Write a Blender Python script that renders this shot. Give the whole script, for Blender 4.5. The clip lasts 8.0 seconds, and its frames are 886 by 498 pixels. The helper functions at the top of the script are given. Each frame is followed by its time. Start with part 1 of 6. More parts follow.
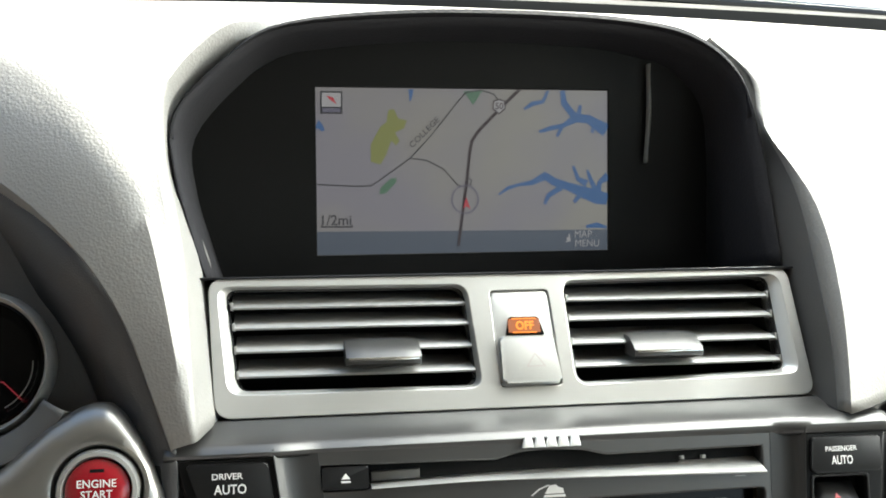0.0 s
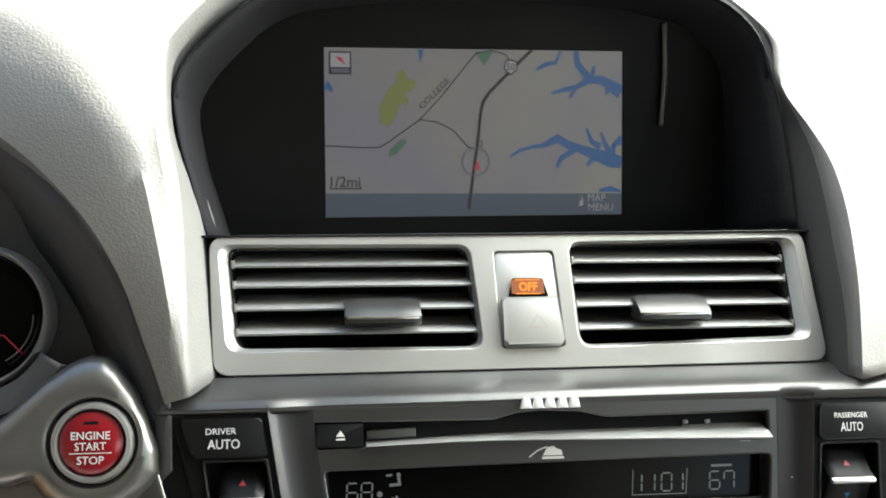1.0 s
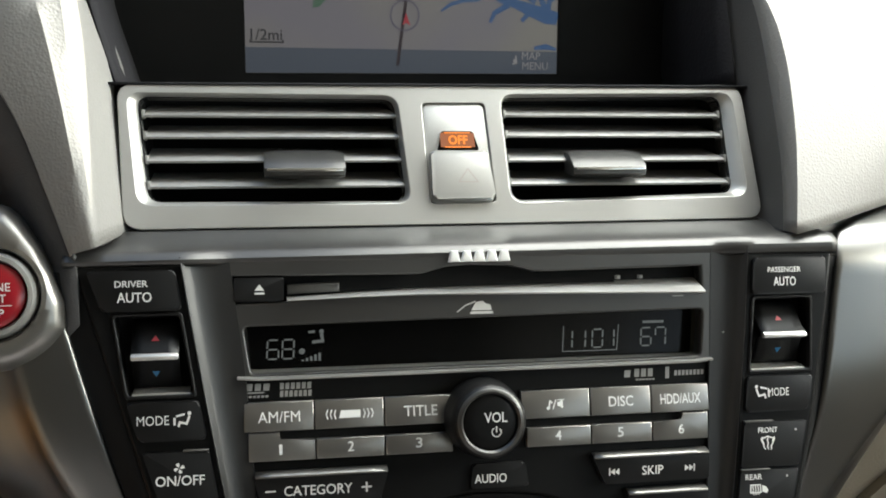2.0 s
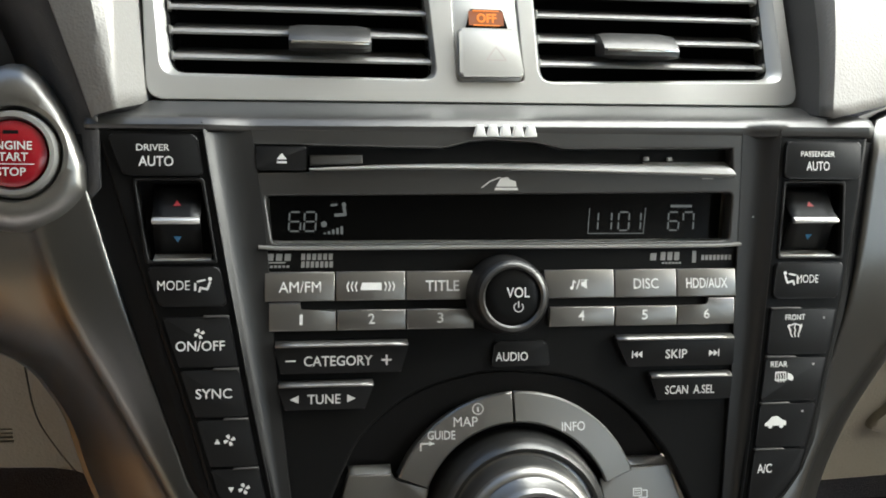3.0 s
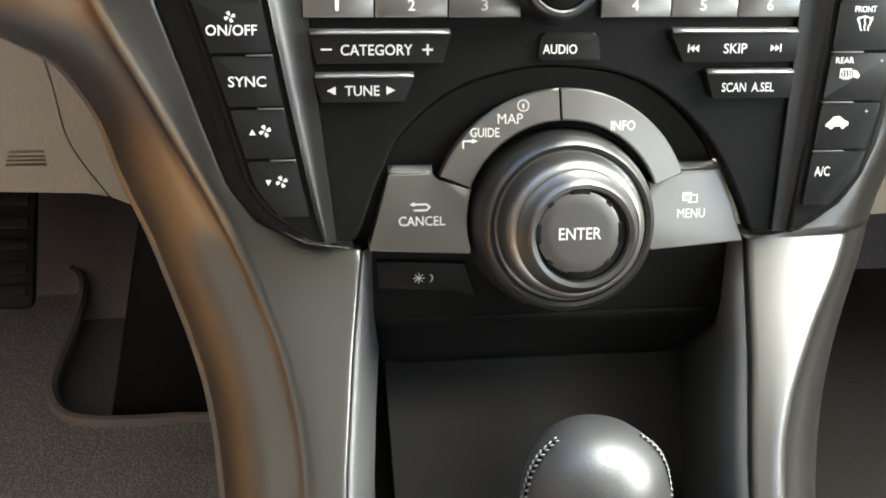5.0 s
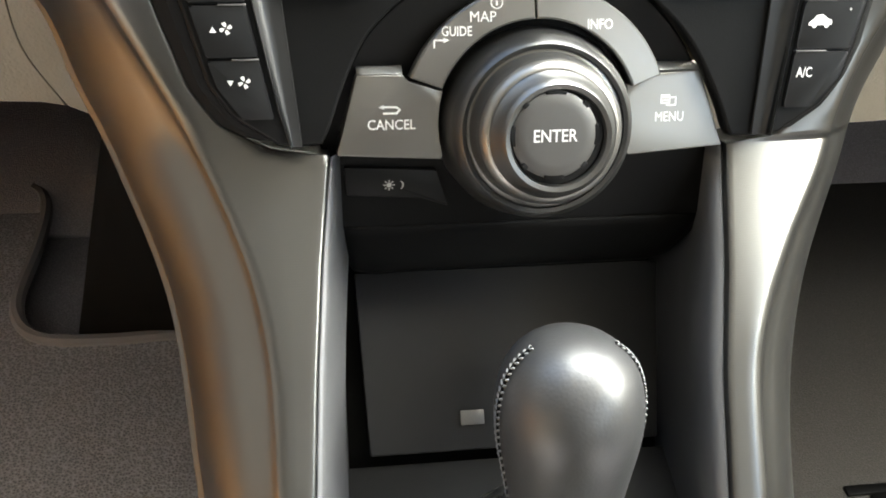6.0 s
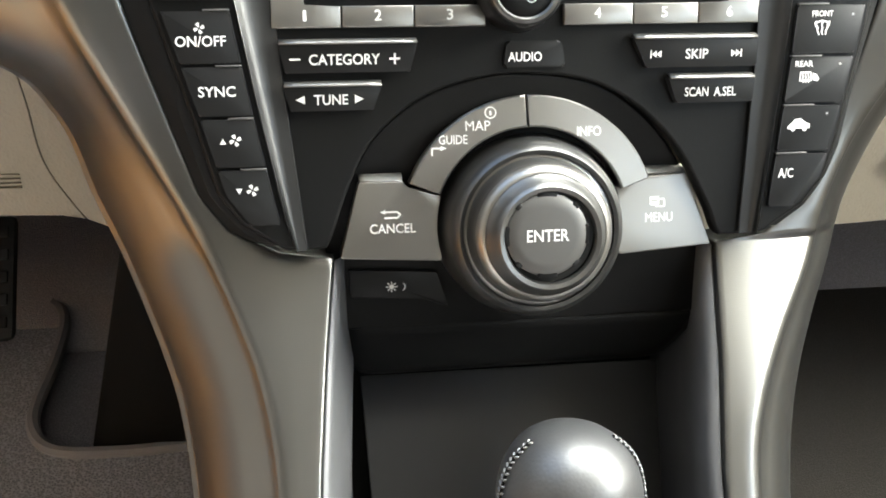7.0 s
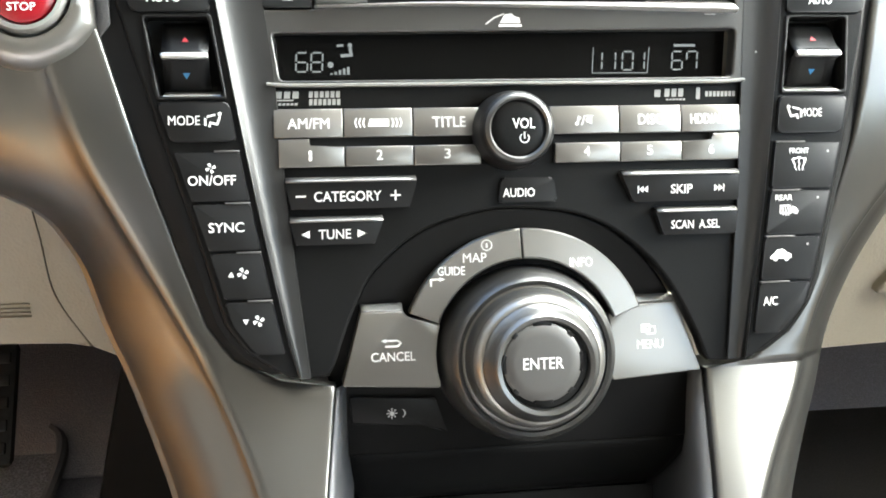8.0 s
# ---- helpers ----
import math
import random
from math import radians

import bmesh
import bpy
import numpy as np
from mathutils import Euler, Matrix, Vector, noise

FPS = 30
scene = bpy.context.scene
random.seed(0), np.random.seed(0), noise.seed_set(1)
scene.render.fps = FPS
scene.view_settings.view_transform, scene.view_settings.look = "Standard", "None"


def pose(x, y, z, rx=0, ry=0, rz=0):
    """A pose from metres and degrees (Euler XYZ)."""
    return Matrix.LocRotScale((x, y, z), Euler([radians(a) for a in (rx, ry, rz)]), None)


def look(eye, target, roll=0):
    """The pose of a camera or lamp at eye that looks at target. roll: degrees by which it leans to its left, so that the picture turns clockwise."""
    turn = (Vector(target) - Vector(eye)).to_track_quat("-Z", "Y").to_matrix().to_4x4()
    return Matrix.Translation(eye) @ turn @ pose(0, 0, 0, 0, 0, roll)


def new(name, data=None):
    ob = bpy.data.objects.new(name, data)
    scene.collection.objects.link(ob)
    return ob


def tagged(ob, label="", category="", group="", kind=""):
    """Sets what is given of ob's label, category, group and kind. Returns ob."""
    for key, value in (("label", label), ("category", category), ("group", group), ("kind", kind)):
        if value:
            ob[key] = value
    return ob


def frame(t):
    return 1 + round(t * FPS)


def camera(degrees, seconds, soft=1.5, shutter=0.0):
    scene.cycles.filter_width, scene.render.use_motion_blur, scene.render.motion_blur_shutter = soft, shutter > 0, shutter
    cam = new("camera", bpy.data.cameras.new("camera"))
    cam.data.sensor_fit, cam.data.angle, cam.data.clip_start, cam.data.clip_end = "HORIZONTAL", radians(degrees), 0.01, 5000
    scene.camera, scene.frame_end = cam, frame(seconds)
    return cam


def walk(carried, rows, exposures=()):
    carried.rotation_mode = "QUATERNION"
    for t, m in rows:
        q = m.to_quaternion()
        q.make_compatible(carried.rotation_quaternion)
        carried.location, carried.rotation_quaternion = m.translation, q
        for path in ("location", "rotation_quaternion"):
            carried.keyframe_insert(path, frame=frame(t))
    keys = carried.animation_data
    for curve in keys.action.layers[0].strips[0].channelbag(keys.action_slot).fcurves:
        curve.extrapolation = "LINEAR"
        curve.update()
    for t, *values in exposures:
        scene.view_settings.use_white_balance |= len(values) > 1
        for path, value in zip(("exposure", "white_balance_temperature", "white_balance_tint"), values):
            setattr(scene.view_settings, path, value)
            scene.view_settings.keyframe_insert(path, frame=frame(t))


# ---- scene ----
cam = camera(46.43, 8.0, soft=1.8)
# The console's face leans back; W turns its own axes (x right, y inwards, z up the face) into the room's.
W = pose(0, 0, 0.80, -22, 0, 0)
PATH = [
    (0, (-0.1136, -0.4122, 0.0793), (0.2217, 1.5437, 0.3283), -1.86),
    (0.5, (-0.1019, -0.4043, 0.0648), (0.1968, 1.5613, 0.2824), -1.46),
    (1, (-0.0925, -0.4086, 0.0701), (0.1475, 1.5653, 0.2853), -1.13),
    (1.5, (-0.0944, -0.4043, 0.0615), (0.1370, 1.5711, 0.2722), -0.73),
    (2, (-0.0857, -0.3882, 0.0504), (0.2723, 1.5793, 0.0775), -1.21),
    (2.2, (-0.0813, -0.3867, 0.0504), (0.2349, 1.5881, 0.0292), -1.28),
    (3.3, (-0.0836, -0.3804, 0.0091), (0.2189, 1.5940, -0.0913), 0.11),
    (3.5, (-0.0810, -0.3774, 0.0052), (0.2154, 1.5951, -0.1413), -0.08),
    (4, (-0.0794, -0.3752, 0.0002), (0.1803, 1.5916, -0.2538), 0.26),
    (4.5, (-0.0866, -0.3710, -0.0122), (0.1617, 1.5766, -0.3930), 0.18),
    (5, (-0.0862, -0.3694, -0.0239), (0.1523, 1.5704, -0.4485), -0.12),
    (5.2, (-0.0855, -0.3666, -0.0131), (0.1472, 1.5487, -0.5396), -0.01),
    (6.3, (-0.0847, -0.3593, -0.0379), (0.2167, 1.5344, -0.6064), -0.01),
    (6.5, (-0.0809, -0.3649, -0.0357), (0.2088, 1.5466, -0.5480), -0.42),
    (7, (-0.0810, -0.3764, -0.0356), (0.1840, 1.5751, -0.3836), -1.04),
    (7.5, (-0.0828, -0.3866, -0.0341), (0.1985, 1.5787, -0.2760), -0.94),
    (8, (-0.0842, -0.3907, -0.0299), (0.1981, 1.5857, -0.1495), -1.29),
]
EXPOSURES = [(0.0, 2.70, 6700, 1), (1.0, 2.45, 6700, 1), (2.0, 2.18, 6800, 2), (3.5, 2.45, 6700, 3), (4.5, 3.25, 6750, 3), (6.5, 3.68, 6900, 3), (8.0, 4.0, 6600, 2)]
walk(cam, [(t, W @ look(eye, target, roll)) for t, eye, target, roll in PATH], EXPOSURES)

# ---- world and light ----
world = bpy.data.worlds.new("sky")
scene.world = world
world.use_nodes = True
sky = world.node_tree.nodes.new("ShaderNodeTexSky")
sky.sky_type, sky.sun_disc = "NISHITA", False
SUN_WAY = Vector((0.30, 0.63, 0.71)).normalized()
sky.sun_elevation = math.asin(SUN_WAY.z)
sky.sun_rotation = math.atan2(SUN_WAY.x, SUN_WAY.y)
background = world.node_tree.nodes["Background"]
background.inputs["Strength"].default_value = 0.10
world.node_tree.links.new(sky.outputs["Color"], background.inputs["Color"])
sun_data = bpy.data.lights.new("sun", "SUN")
sun_data.energy, sun_data.angle, sun_data.color = 5.0, radians(0.6), (1.0, 0.95, 0.87)
sun = new("sun", sun_data)
sun.matrix_world = look(SUN_WAY * 5, (0, 0, 0))


def window_light(name, eye, target, width, height, energy, color):
    """An area lamp in a window's opening, in place of the sky beyond it."""
    data = bpy.data.lights.new(name, "AREA")
    data.shape, data.size, data.size_y, data.energy, data.color = "RECTANGLE", width, height, energy, color
    lamp = new(name, data)
    lamp.matrix_world = look(eye, target)


window_light("side_window_light", (0.73, -0.05, 1.14), (0.0, -0.05, 0.98), 0.60, 0.34, 3.3, (1.0, 0.98, 0.94))
window_light("rear_window_light", (0.73, -1.25, 1.15), (0.0, -0.2, 0.85), 0.80, 0.34, 0.26, (1.0, 0.97, 0.92))
window_light("windscreen_light", (0.32, 0.24, 1.23), (0.22, -0.237, 0.361), 0.56, 0.60, 3.6, (0.98, 0.99, 1.0))


# ---- materials ----
def material(name, color, rough=0.5, metal=0.0, grain=0.0, scale=400.0, vary=0.12, coat=0.0, kind="noise", spec=0.5, stain=18.0, uneven=0.06):
    """A principled material with a fine relief and colour variation at two sizes."""
    m = bpy.data.materials.new(name)
    m.use_nodes = True
    nodes, links = m.node_tree.nodes, m.node_tree.links
    b = nodes["Principled BSDF"]
    b.inputs["Metallic"].default_value = metal
    b.inputs["Coat Weight"].default_value = coat
    b.inputs["Coat Roughness"].default_value = 0.12
    b.inputs["Specular IOR Level"].default_value = spec
    place = nodes.new("ShaderNodeTexCoord")
    big = nodes.new("ShaderNodeTexNoise")
    big.inputs["Scale"].default_value, big.inputs["Detail"].default_value = stain, 5
    links.new(place.outputs["Object"], big.inputs["Vector"])
    if kind == "leather":
        fine = nodes.new("ShaderNodeTexVoronoi")
        fine.feature = "SMOOTH_F1"
        fine.inputs["Scale"].default_value = scale
        out = fine.outputs["Distance"]
    elif kind == "pile":
        fine = nodes.new("ShaderNodeTexVoronoi")
        fine.inputs["Scale"].default_value = scale
        out = fine.outputs["Distance"]
    elif kind == "mesh":
        fine = nodes.new("ShaderNodeTexVoronoi")
        fine.inputs["Scale"].default_value, fine.inputs["Randomness"].default_value = scale, 0.0
        out = fine.outputs["Distance"]
    else:
        fine = nodes.new("ShaderNodeTexNoise")
        fine.inputs["Scale"].default_value, fine.inputs["Detail"].default_value = scale, 4
        out = fine.outputs["Fac"]
    links.new(place.outputs["Object"], fine.inputs["Vector"])
    mix = nodes.new("ShaderNodeMix")
    mix.data_type = "RGBA"
    mix.inputs["A"].default_value = (*[c * (1 - vary) for c in color], 1)
    mix.inputs["B"].default_value = (*[min(1, c * (1 + vary)) for c in color], 1)
    both = nodes.new("ShaderNodeMath")
    both.operation = "MULTIPLY_ADD"
    both.inputs[1].default_value = {"mesh": 0.1, "pile": 1.1}.get(kind, 0.35)
    links.new(out, both.inputs[0])
    half = nodes.new("ShaderNodeMath")
    half.operation = "MULTIPLY"
    half.inputs[1].default_value = 0.2 if kind == "pile" else 0.65
    links.new(big.outputs["Fac"], half.inputs[0])
    links.new(half.outputs[0], both.inputs[2])
    links.new(both.outputs[0], mix.inputs["Factor"])
    links.new(mix.outputs["Result"], b.inputs["Base Color"])
    gloss = nodes.new("ShaderNodeMapRange")
    gloss.inputs["From Min"].default_value, gloss.inputs["From Max"].default_value = 0.3, 0.7
    gloss.inputs["To Min"].default_value, gloss.inputs["To Max"].default_value = max(0.02, rough - uneven), min(1, rough + uneven)
    links.new(big.outputs["Fac"], gloss.inputs["Value"])
    links.new(gloss.outputs["Result"], b.inputs["Roughness"])
    if grain:
        bump = nodes.new("ShaderNodeBump")
        bump.inputs["Strength"].default_value = grain
        bump.inputs["Distance"].default_value = 0.0006
        links.new(out, bump.inputs["Height"])
        links.new(bump.outputs["Normal"], b.inputs["Normal"])
    return m


def glowing(name, color, strength):
    m = bpy.data.materials.new(name)
    m.use_nodes = True
    b = m.node_tree.nodes["Principled BSDF"]
    b.inputs["Base Color"].default_value = (0.01, 0.01, 0.01, 1)
    b.inputs["Roughness"].default_value = 0.4
    b.inputs["Emission Color"].default_value = (*color, 1)
    b.inputs["Emission Strength"].default_value = strength
    return m


PAD = material("pad_vinyl", (0.185, 0.178, 0.168), 0.6, grain=0.26, scale=1000, kind="leather", vary=0.1)
HOOD_IN = material("hood_lining", (0.014, 0.0135, 0.0155), 0.8, grain=0.3, scale=700, kind="leather", spec=0.2)
BINNACLE = material("binnacle_vinyl", (0.040, 0.039, 0.040), 0.6, grain=0.2, scale=1400, kind="leather")
DARKVINYL = material("dark_grained_vinyl", (0.050, 0.048, 0.046), 0.65, grain=0.2, scale=1500, kind="leather")
BAND = material("dark_grey_satin_paint", (0.068, 0.0665, 0.064), 0.36, metal=0.65, grain=0.06, scale=2500, vary=0.06)
SHOULDER = material("black_satin_plastic", (0.016, 0.0158, 0.0155), 0.42, metal=0.1, spec=0.45, grain=0.06, scale=2500, vary=0.06)
BLACK = material("black_plastic", (0.0055, 0.0055, 0.0055), 0.45, spec=0.11, grain=0.12, scale=1800, vary=0.2)
KEY = material("key_black", (0.0065, 0.0065, 0.0067), 0.46, spec=0.22, grain=0.05, scale=2200, vary=0.15)
BUTTON = material("button_grey", (0.23, 0.222, 0.208), 0.36, metal=0.85, grain=0.05, scale=2400, vary=0.06)
VENT = material("vent_silver_paint", (0.35, 0.345, 0.328), 0.38, metal=0.6, grain=0.04, scale=2500, vary=0.05)
SLAT = material("louvre_grey", (0.25, 0.245, 0.235), 0.4, metal=0.3, grain=0.05, scale=2500, vary=0.06)
TRIM = material("silver_mesh_trim", (0.140, 0.138, 0.131), 0.31, metal=0.9, grain=0.03, scale=1500, kind="mesh", vary=0.06, uneven=0.015)
DIAL = material("dial_dark_satin", (0.075, 0.074, 0.072), 0.36, metal=0.8, grain=0.04, scale=2500, vary=0.06)
RING = material("dial_ring_satin", (0.15, 0.148, 0.142), 0.34, metal=0.85, grain=0.04, scale=2500, vary=0.06)
# Copy of the silver trim, less metallic, toned as it looks in shade.
SHADED_TRIM = material("shaded_trim_mesh", (0.13, 0.13, 0.135), 0.45, metal=0.35, grain=0.03, scale=1500, kind="mesh", vary=0.08)
SILVER = material("polished_silver_plastic", (0.62, 0.61, 0.59), 0.34, metal=0.75, grain=0.03, scale=2500, vary=0.04)
CHROME = material("bright_chrome", (0.75, 0.75, 0.74), 0.16, metal=1.0, vary=0.04)
PRINT = material("white_print", (0.66, 0.66, 0.64), 0.55, vary=0.04)
DIM = material("grey_print", (0.30, 0.30, 0.29), 0.6, vary=0.05)
CAP = material("dark_grey_soft_plastic", (0.055, 0.053, 0.05), 0.5, grain=0.05, scale=2200, vary=0.1)
WALL = material("dark_grey_moulding", (0.036, 0.0365, 0.038), 0.50, grain=0.08, scale=1800, vary=0.12)
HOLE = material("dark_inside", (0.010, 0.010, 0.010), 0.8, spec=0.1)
RED = material("red_button", (0.22, 0.004, 0.010), 0.25, coat=0.4, vary=0.1)
REDMARK = material("red_mark", (0.25, 0.015, 0.02), 0.5)
BLUEMARK = material("blue_mark", (0.01, 0.11, 0.24), 0.5)
BEIGE = material("beige_vinyl", (0.25, 0.217, 0.165), 0.6, grain=0.35, scale=700, kind="leather", vary=0.08)
CARPET = material("grey_carpet", (0.25, 0.245, 0.275), 0.95, grain=0.8, scale=760, vary=0.35, kind="pile")
MAT = material("mat_pile", (0.36, 0.36, 0.395), 0.95, grain=0.9, scale=520, vary=0.6, kind="pile")
# Passenger mat: a pile coloured much darker than the driver mat's.
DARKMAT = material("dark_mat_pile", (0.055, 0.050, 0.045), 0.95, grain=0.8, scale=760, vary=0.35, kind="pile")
BINDING = material("mat_binding", (0.30, 0.292, 0.31), 0.85, grain=0.6, scale=1500)
RUBBER = material("pedal_rubber", (0.012, 0.012, 0.012), 0.7, grain=0.3, scale=900)
LEATHER = material("knob_leather", (0.032, 0.032, 0.033), 0.44, grain=0.10, spec=0.9, scale=800, kind="leather", vary=0.15)
THREAD = material("grey_thread", (0.20, 0.20, 0.20), 0.75)
# Tan of the unseen panel that gives the driver-side trim its orange reflection.
TAN = material("reflector_tan", (0.66, 0.29, 0.075), 0.5, grain=0.3, scale=500, kind="leather")
DOOR = material("dark_door_lining", (0.07, 0.062, 0.056), 0.6, grain=0.3, scale=500, kind="leather")
LINER = material("headliner_cloth", (0.24, 0.225, 0.20), 0.9, grain=0.3, scale=900)
GLASSBLACK = material("display_glass", (0.004, 0.004, 0.004), 0.16, vary=0.05, spec=0.08)
PAINT = material("car_paint", (0.55, 0.56, 0.57), 0.25, metal=0.4, coat=0.6)
ASPHALT = material("pale_concrete", (0.24, 0.23, 0.215), 0.9, grain=0.6, scale=90, vary=0.25, stain=0.6)


# ---- shaping ----
ORIGIN = {}


def thing(name, at, label, category, group="", kind="", space=W):
    ob = new(name)
    ob.empty_display_size = 0.02
    ob.location = space @ Vector(at)
    ORIGIN[ob] = ob.location.copy()
    return tagged(ob, label, category, group, kind)


def part(name, bm, mat, parent, label="", space=W, smooth=40.0, solid=0.0, round_levels=0):
    """One mesh object under a thing or a part. The shape is given in the frame of the console's face."""
    bmesh.ops.recalc_face_normals(bm, faces=bm.faces)
    bm.transform(Matrix.Translation(-ORIGIN[parent]) @ space)
    me = bpy.data.meshes.new(name)
    bm.to_mesh(me)
    bm.free()
    me.materials.append(mat)
    if not any(p.use_smooth for p in me.polygons):
        me.polygons.foreach_set("use_smooth", [True] * len(me.polygons))
    me.set_sharp_from_angle(angle=radians(smooth))
    ob = new(name, me)
    ob.parent = parent
    ORIGIN[ob] = ORIGIN[parent]
    if round_levels:
        mod = ob.modifiers.new("round", "SUBSURF")
        mod.levels = mod.render_levels = round_levels
    if solid:
        mod = ob.modifiers.new("thick", "SOLIDIFY")
        mod.thickness, mod.offset = solid, 1.0
    if label:
        tagged(ob, label)
    return ob


def single(name, bm, mat, at, label, category, group="", kind="", space=W, **more):
    """A thing that is one mesh."""
    anchor = space @ Vector(at)
    holder = new("holder")
    ORIGIN[holder] = anchor
    ob = part(name, bm, mat, holder, space=space, **more)
    ob.parent = None
    ob.location = anchor
    bpy.data.objects.remove(holder)
    return tagged(ob, label, category, group, kind)


def spline(points, n):
    """n points along a smooth curve through the given ones."""
    p = np.array(points, float)
    p = np.vstack([2 * p[0] - p[1], p, 2 * p[-1] - p[-2]])
    out = []
    for u in np.linspace(0, len(points) - 1, n):
        i = min(int(u), len(points) - 2)
        f = u - i
        a, b, c, d = p[i:i + 4]
        out.append(0.5 * (2 * b + (c - a) * f + (2 * a - 5 * b + 4 * c - d) * f * f + (3 * b - a - 3 * c + d) * f ** 3))
    return [tuple(float(x) for x in q) for q in out]


def along(table, z):
    """A value read from a table of (z, value), z falling."""
    zs, vs = zip(*sorted(table))
    return float(np.interp(z, zs, vs))


def glide(table, z):
    """The same, along a smooth curve through the table."""
    t = sorted(table)
    zs, vs = np.array([p[0] for p in t]), np.array([p[1] for p in t])
    slopes = np.gradient(vs, zs)
    i = int(np.clip(np.searchsorted(zs, z) - 1, 0, len(zs) - 2))
    h = zs[i + 1] - zs[i]
    u = min(1.0, max(0.0, (z - zs[i]) / h))
    return float((2 * u ** 3 - 3 * u * u + 1) * vs[i] + (u ** 3 - 2 * u * u + u) * h * slopes[i] + (3 * u * u - 2 * u ** 3) * vs[i + 1] + (u ** 3 - u * u) * h * slopes[i + 1])


def loft(rows, ring=False):
    bm = bmesh.new()
    grid = [[bm.verts.new(p) for p in row] for row in rows]
    for a, b in zip(grid, grid[1:]):
        n = len(a)
        for j in range(n if ring else n - 1):
            k = (j + 1) % n
            bm.faces.new((a[j], a[k], b[k], b[j]))
    return bm


def rounded(points, r, n=4):
    """A polygon with its corners rounded."""
    out, count = [], len(points)
    for i in range(count):
        a, b, c = (Vector(points[(i + k) % count]) for k in (-1, 0, 1))
        u, v = (a - b), (c - b)
        q = min(r, u.length * 0.45, v.length * 0.45)
        s, e = b + u.normalized() * q, b + v.normalized() * q
        for k in range(n + 1):
            f = k / n
            out.append(tuple((1 - f) ** 2 * s + 2 * f * (1 - f) * b + f * f * e))
    return out


def flat(y):
    return y if callable(y) else (lambda x, z: y)


def plate(points, y, depth=0.004, bevel=0.0006, seg=2):
    """A solid plate with the given outline, its front at y, its front rim rounded."""
    f = flat(y)
    bm = bmesh.new()
    front = [bm.verts.new((x, f(x, z), z)) for x, z in points]
    back = [bm.verts.new((x, f(x, z) + depth, z)) for x, z in points]
    n = len(points)
    face = bm.faces.new(front)
    bm.faces.new(back[::-1])
    for i in range(n):
        j = (i + 1) % n
        bm.faces.new((front[i], back[i], back[j], front[j]))
    if bevel:
        bmesh.ops.bevel(bm, geom=list(face.edges), offset=bevel, segments=seg, profile=0.5, affect="EDGES", clamp_overlap=True)
    big = sorted(bm.faces, key=lambda q: -q.calc_area())[:2]
    for q in bm.faces:
        q.smooth = q not in big
    return bm


def mapped(me, f):
    bm = bmesh.new()
    bm.from_mesh(me)
    bpy.data.meshes.remove(me)
    for v in bm.verts:
        v.co = f(*v.co)
    return bm


def pierced(outer, holes, y, depth=0.006, bevel=0.001):
    """A plate with openings through it, all rims rounded."""
    f = flat(y)
    cu = bpy.data.curves.new("outline", "CURVE")
    cu.dimensions, cu.fill_mode = "2D", "BOTH"
    cu.extrude, cu.bevel_depth, cu.bevel_resolution, cu.offset = depth / 2, bevel, 2, -bevel
    for loop in (outer, *holes):
        s = cu.splines.new("POLY")
        s.points.add(len(loop) - 1)
        s.use_cyclic_u = True
        for p, (x, z) in zip(s.points, loop):
            p.co = (x, z, 0, 1)
    ob = bpy.data.objects.new("outline", cu)
    me = bpy.data.meshes.new_from_object(ob)
    bpy.data.objects.remove(ob)
    bpy.data.curves.remove(cu)
    for q in me.polygons:
        q.use_smooth = abs(q.normal.z) < 0.99
    return mapped(me, lambda a, b, c: (a, f(a, b) + depth / 2 + bevel - c, b))


def lettering(body, cx, cz, w, h, y, mat, parent, turn=0.0, bold=0.010, name="lettering", space=W):
    """Printed writing of a given width and height, just above the surface y."""
    f = flat(y)
    cu = bpy.data.curves.new("writing", "FONT")
    cu.body, cu.offset, cu.resolution_u = body, 0.0 if "M" in body else bold, 3
    ob = bpy.data.objects.new("writing", cu)
    me = bpy.data.meshes.new_from_object(ob)
    bpy.data.objects.remove(ob)
    bpy.data.curves.remove(cu)
    co = np.array([v.co for v in me.vertices])
    lo, hi = co.min(0), co.max(0)
    c, s = math.cos(radians(turn)), math.sin(radians(turn))

    def put(a, b, _):
        u = ((a - lo[0]) / (hi[0] - lo[0]) - 0.5) * w
        v = ((b - lo[1]) / (hi[1] - lo[1]) - 0.5) * h
        x, z = cx + u * c - v * s, cz + u * s + v * c
        return (x, f(x, z) - 0.00015, z)
    return part(name, mapped(me, put), mat, parent, space=space)


def mark(polys, y, mat, parent, name="symbol", lift=0.00015):
    """Flat printed shapes that belong to one symbol."""
    f = flat(y)
    bm = bmesh.new()
    for poly in polys:
        bm.faces.new([bm.verts.new((x, f(x, z) - lift, z)) for x, z in poly])
    return part(name, bm, mat, parent)


def stroke(points, width):
    """A line of the given width as a list of quads."""
    out = []
    for (x0, z0), (x1, z1) in zip(points, points[1:]):
        d = Vector((x1 - x0, z1 - z0))
        if d.length == 0:
            continue
        n = Vector((-d.y, d.x)).normalized() * width / 2
        e = d.normalized() * width * 0.3
        out.append([(x0 - e.x + n.x, z0 - e.y + n.y), (x0 - e.x - n.x, z0 - e.y - n.y), (x1 + e.x - n.x, z1 + e.y - n.y), (x1 + e.x + n.x, z1 + e.y + n.y)])
    return out


def disc(cx, cz, r, n=20, a0=0.0, a1=360.0):
    return [(cx + r * math.cos(radians(a0 + (a1 - a0) * k / n)), cz + r * math.sin(radians(a0 + (a1 - a0) * k / n))) for k in range(n)]


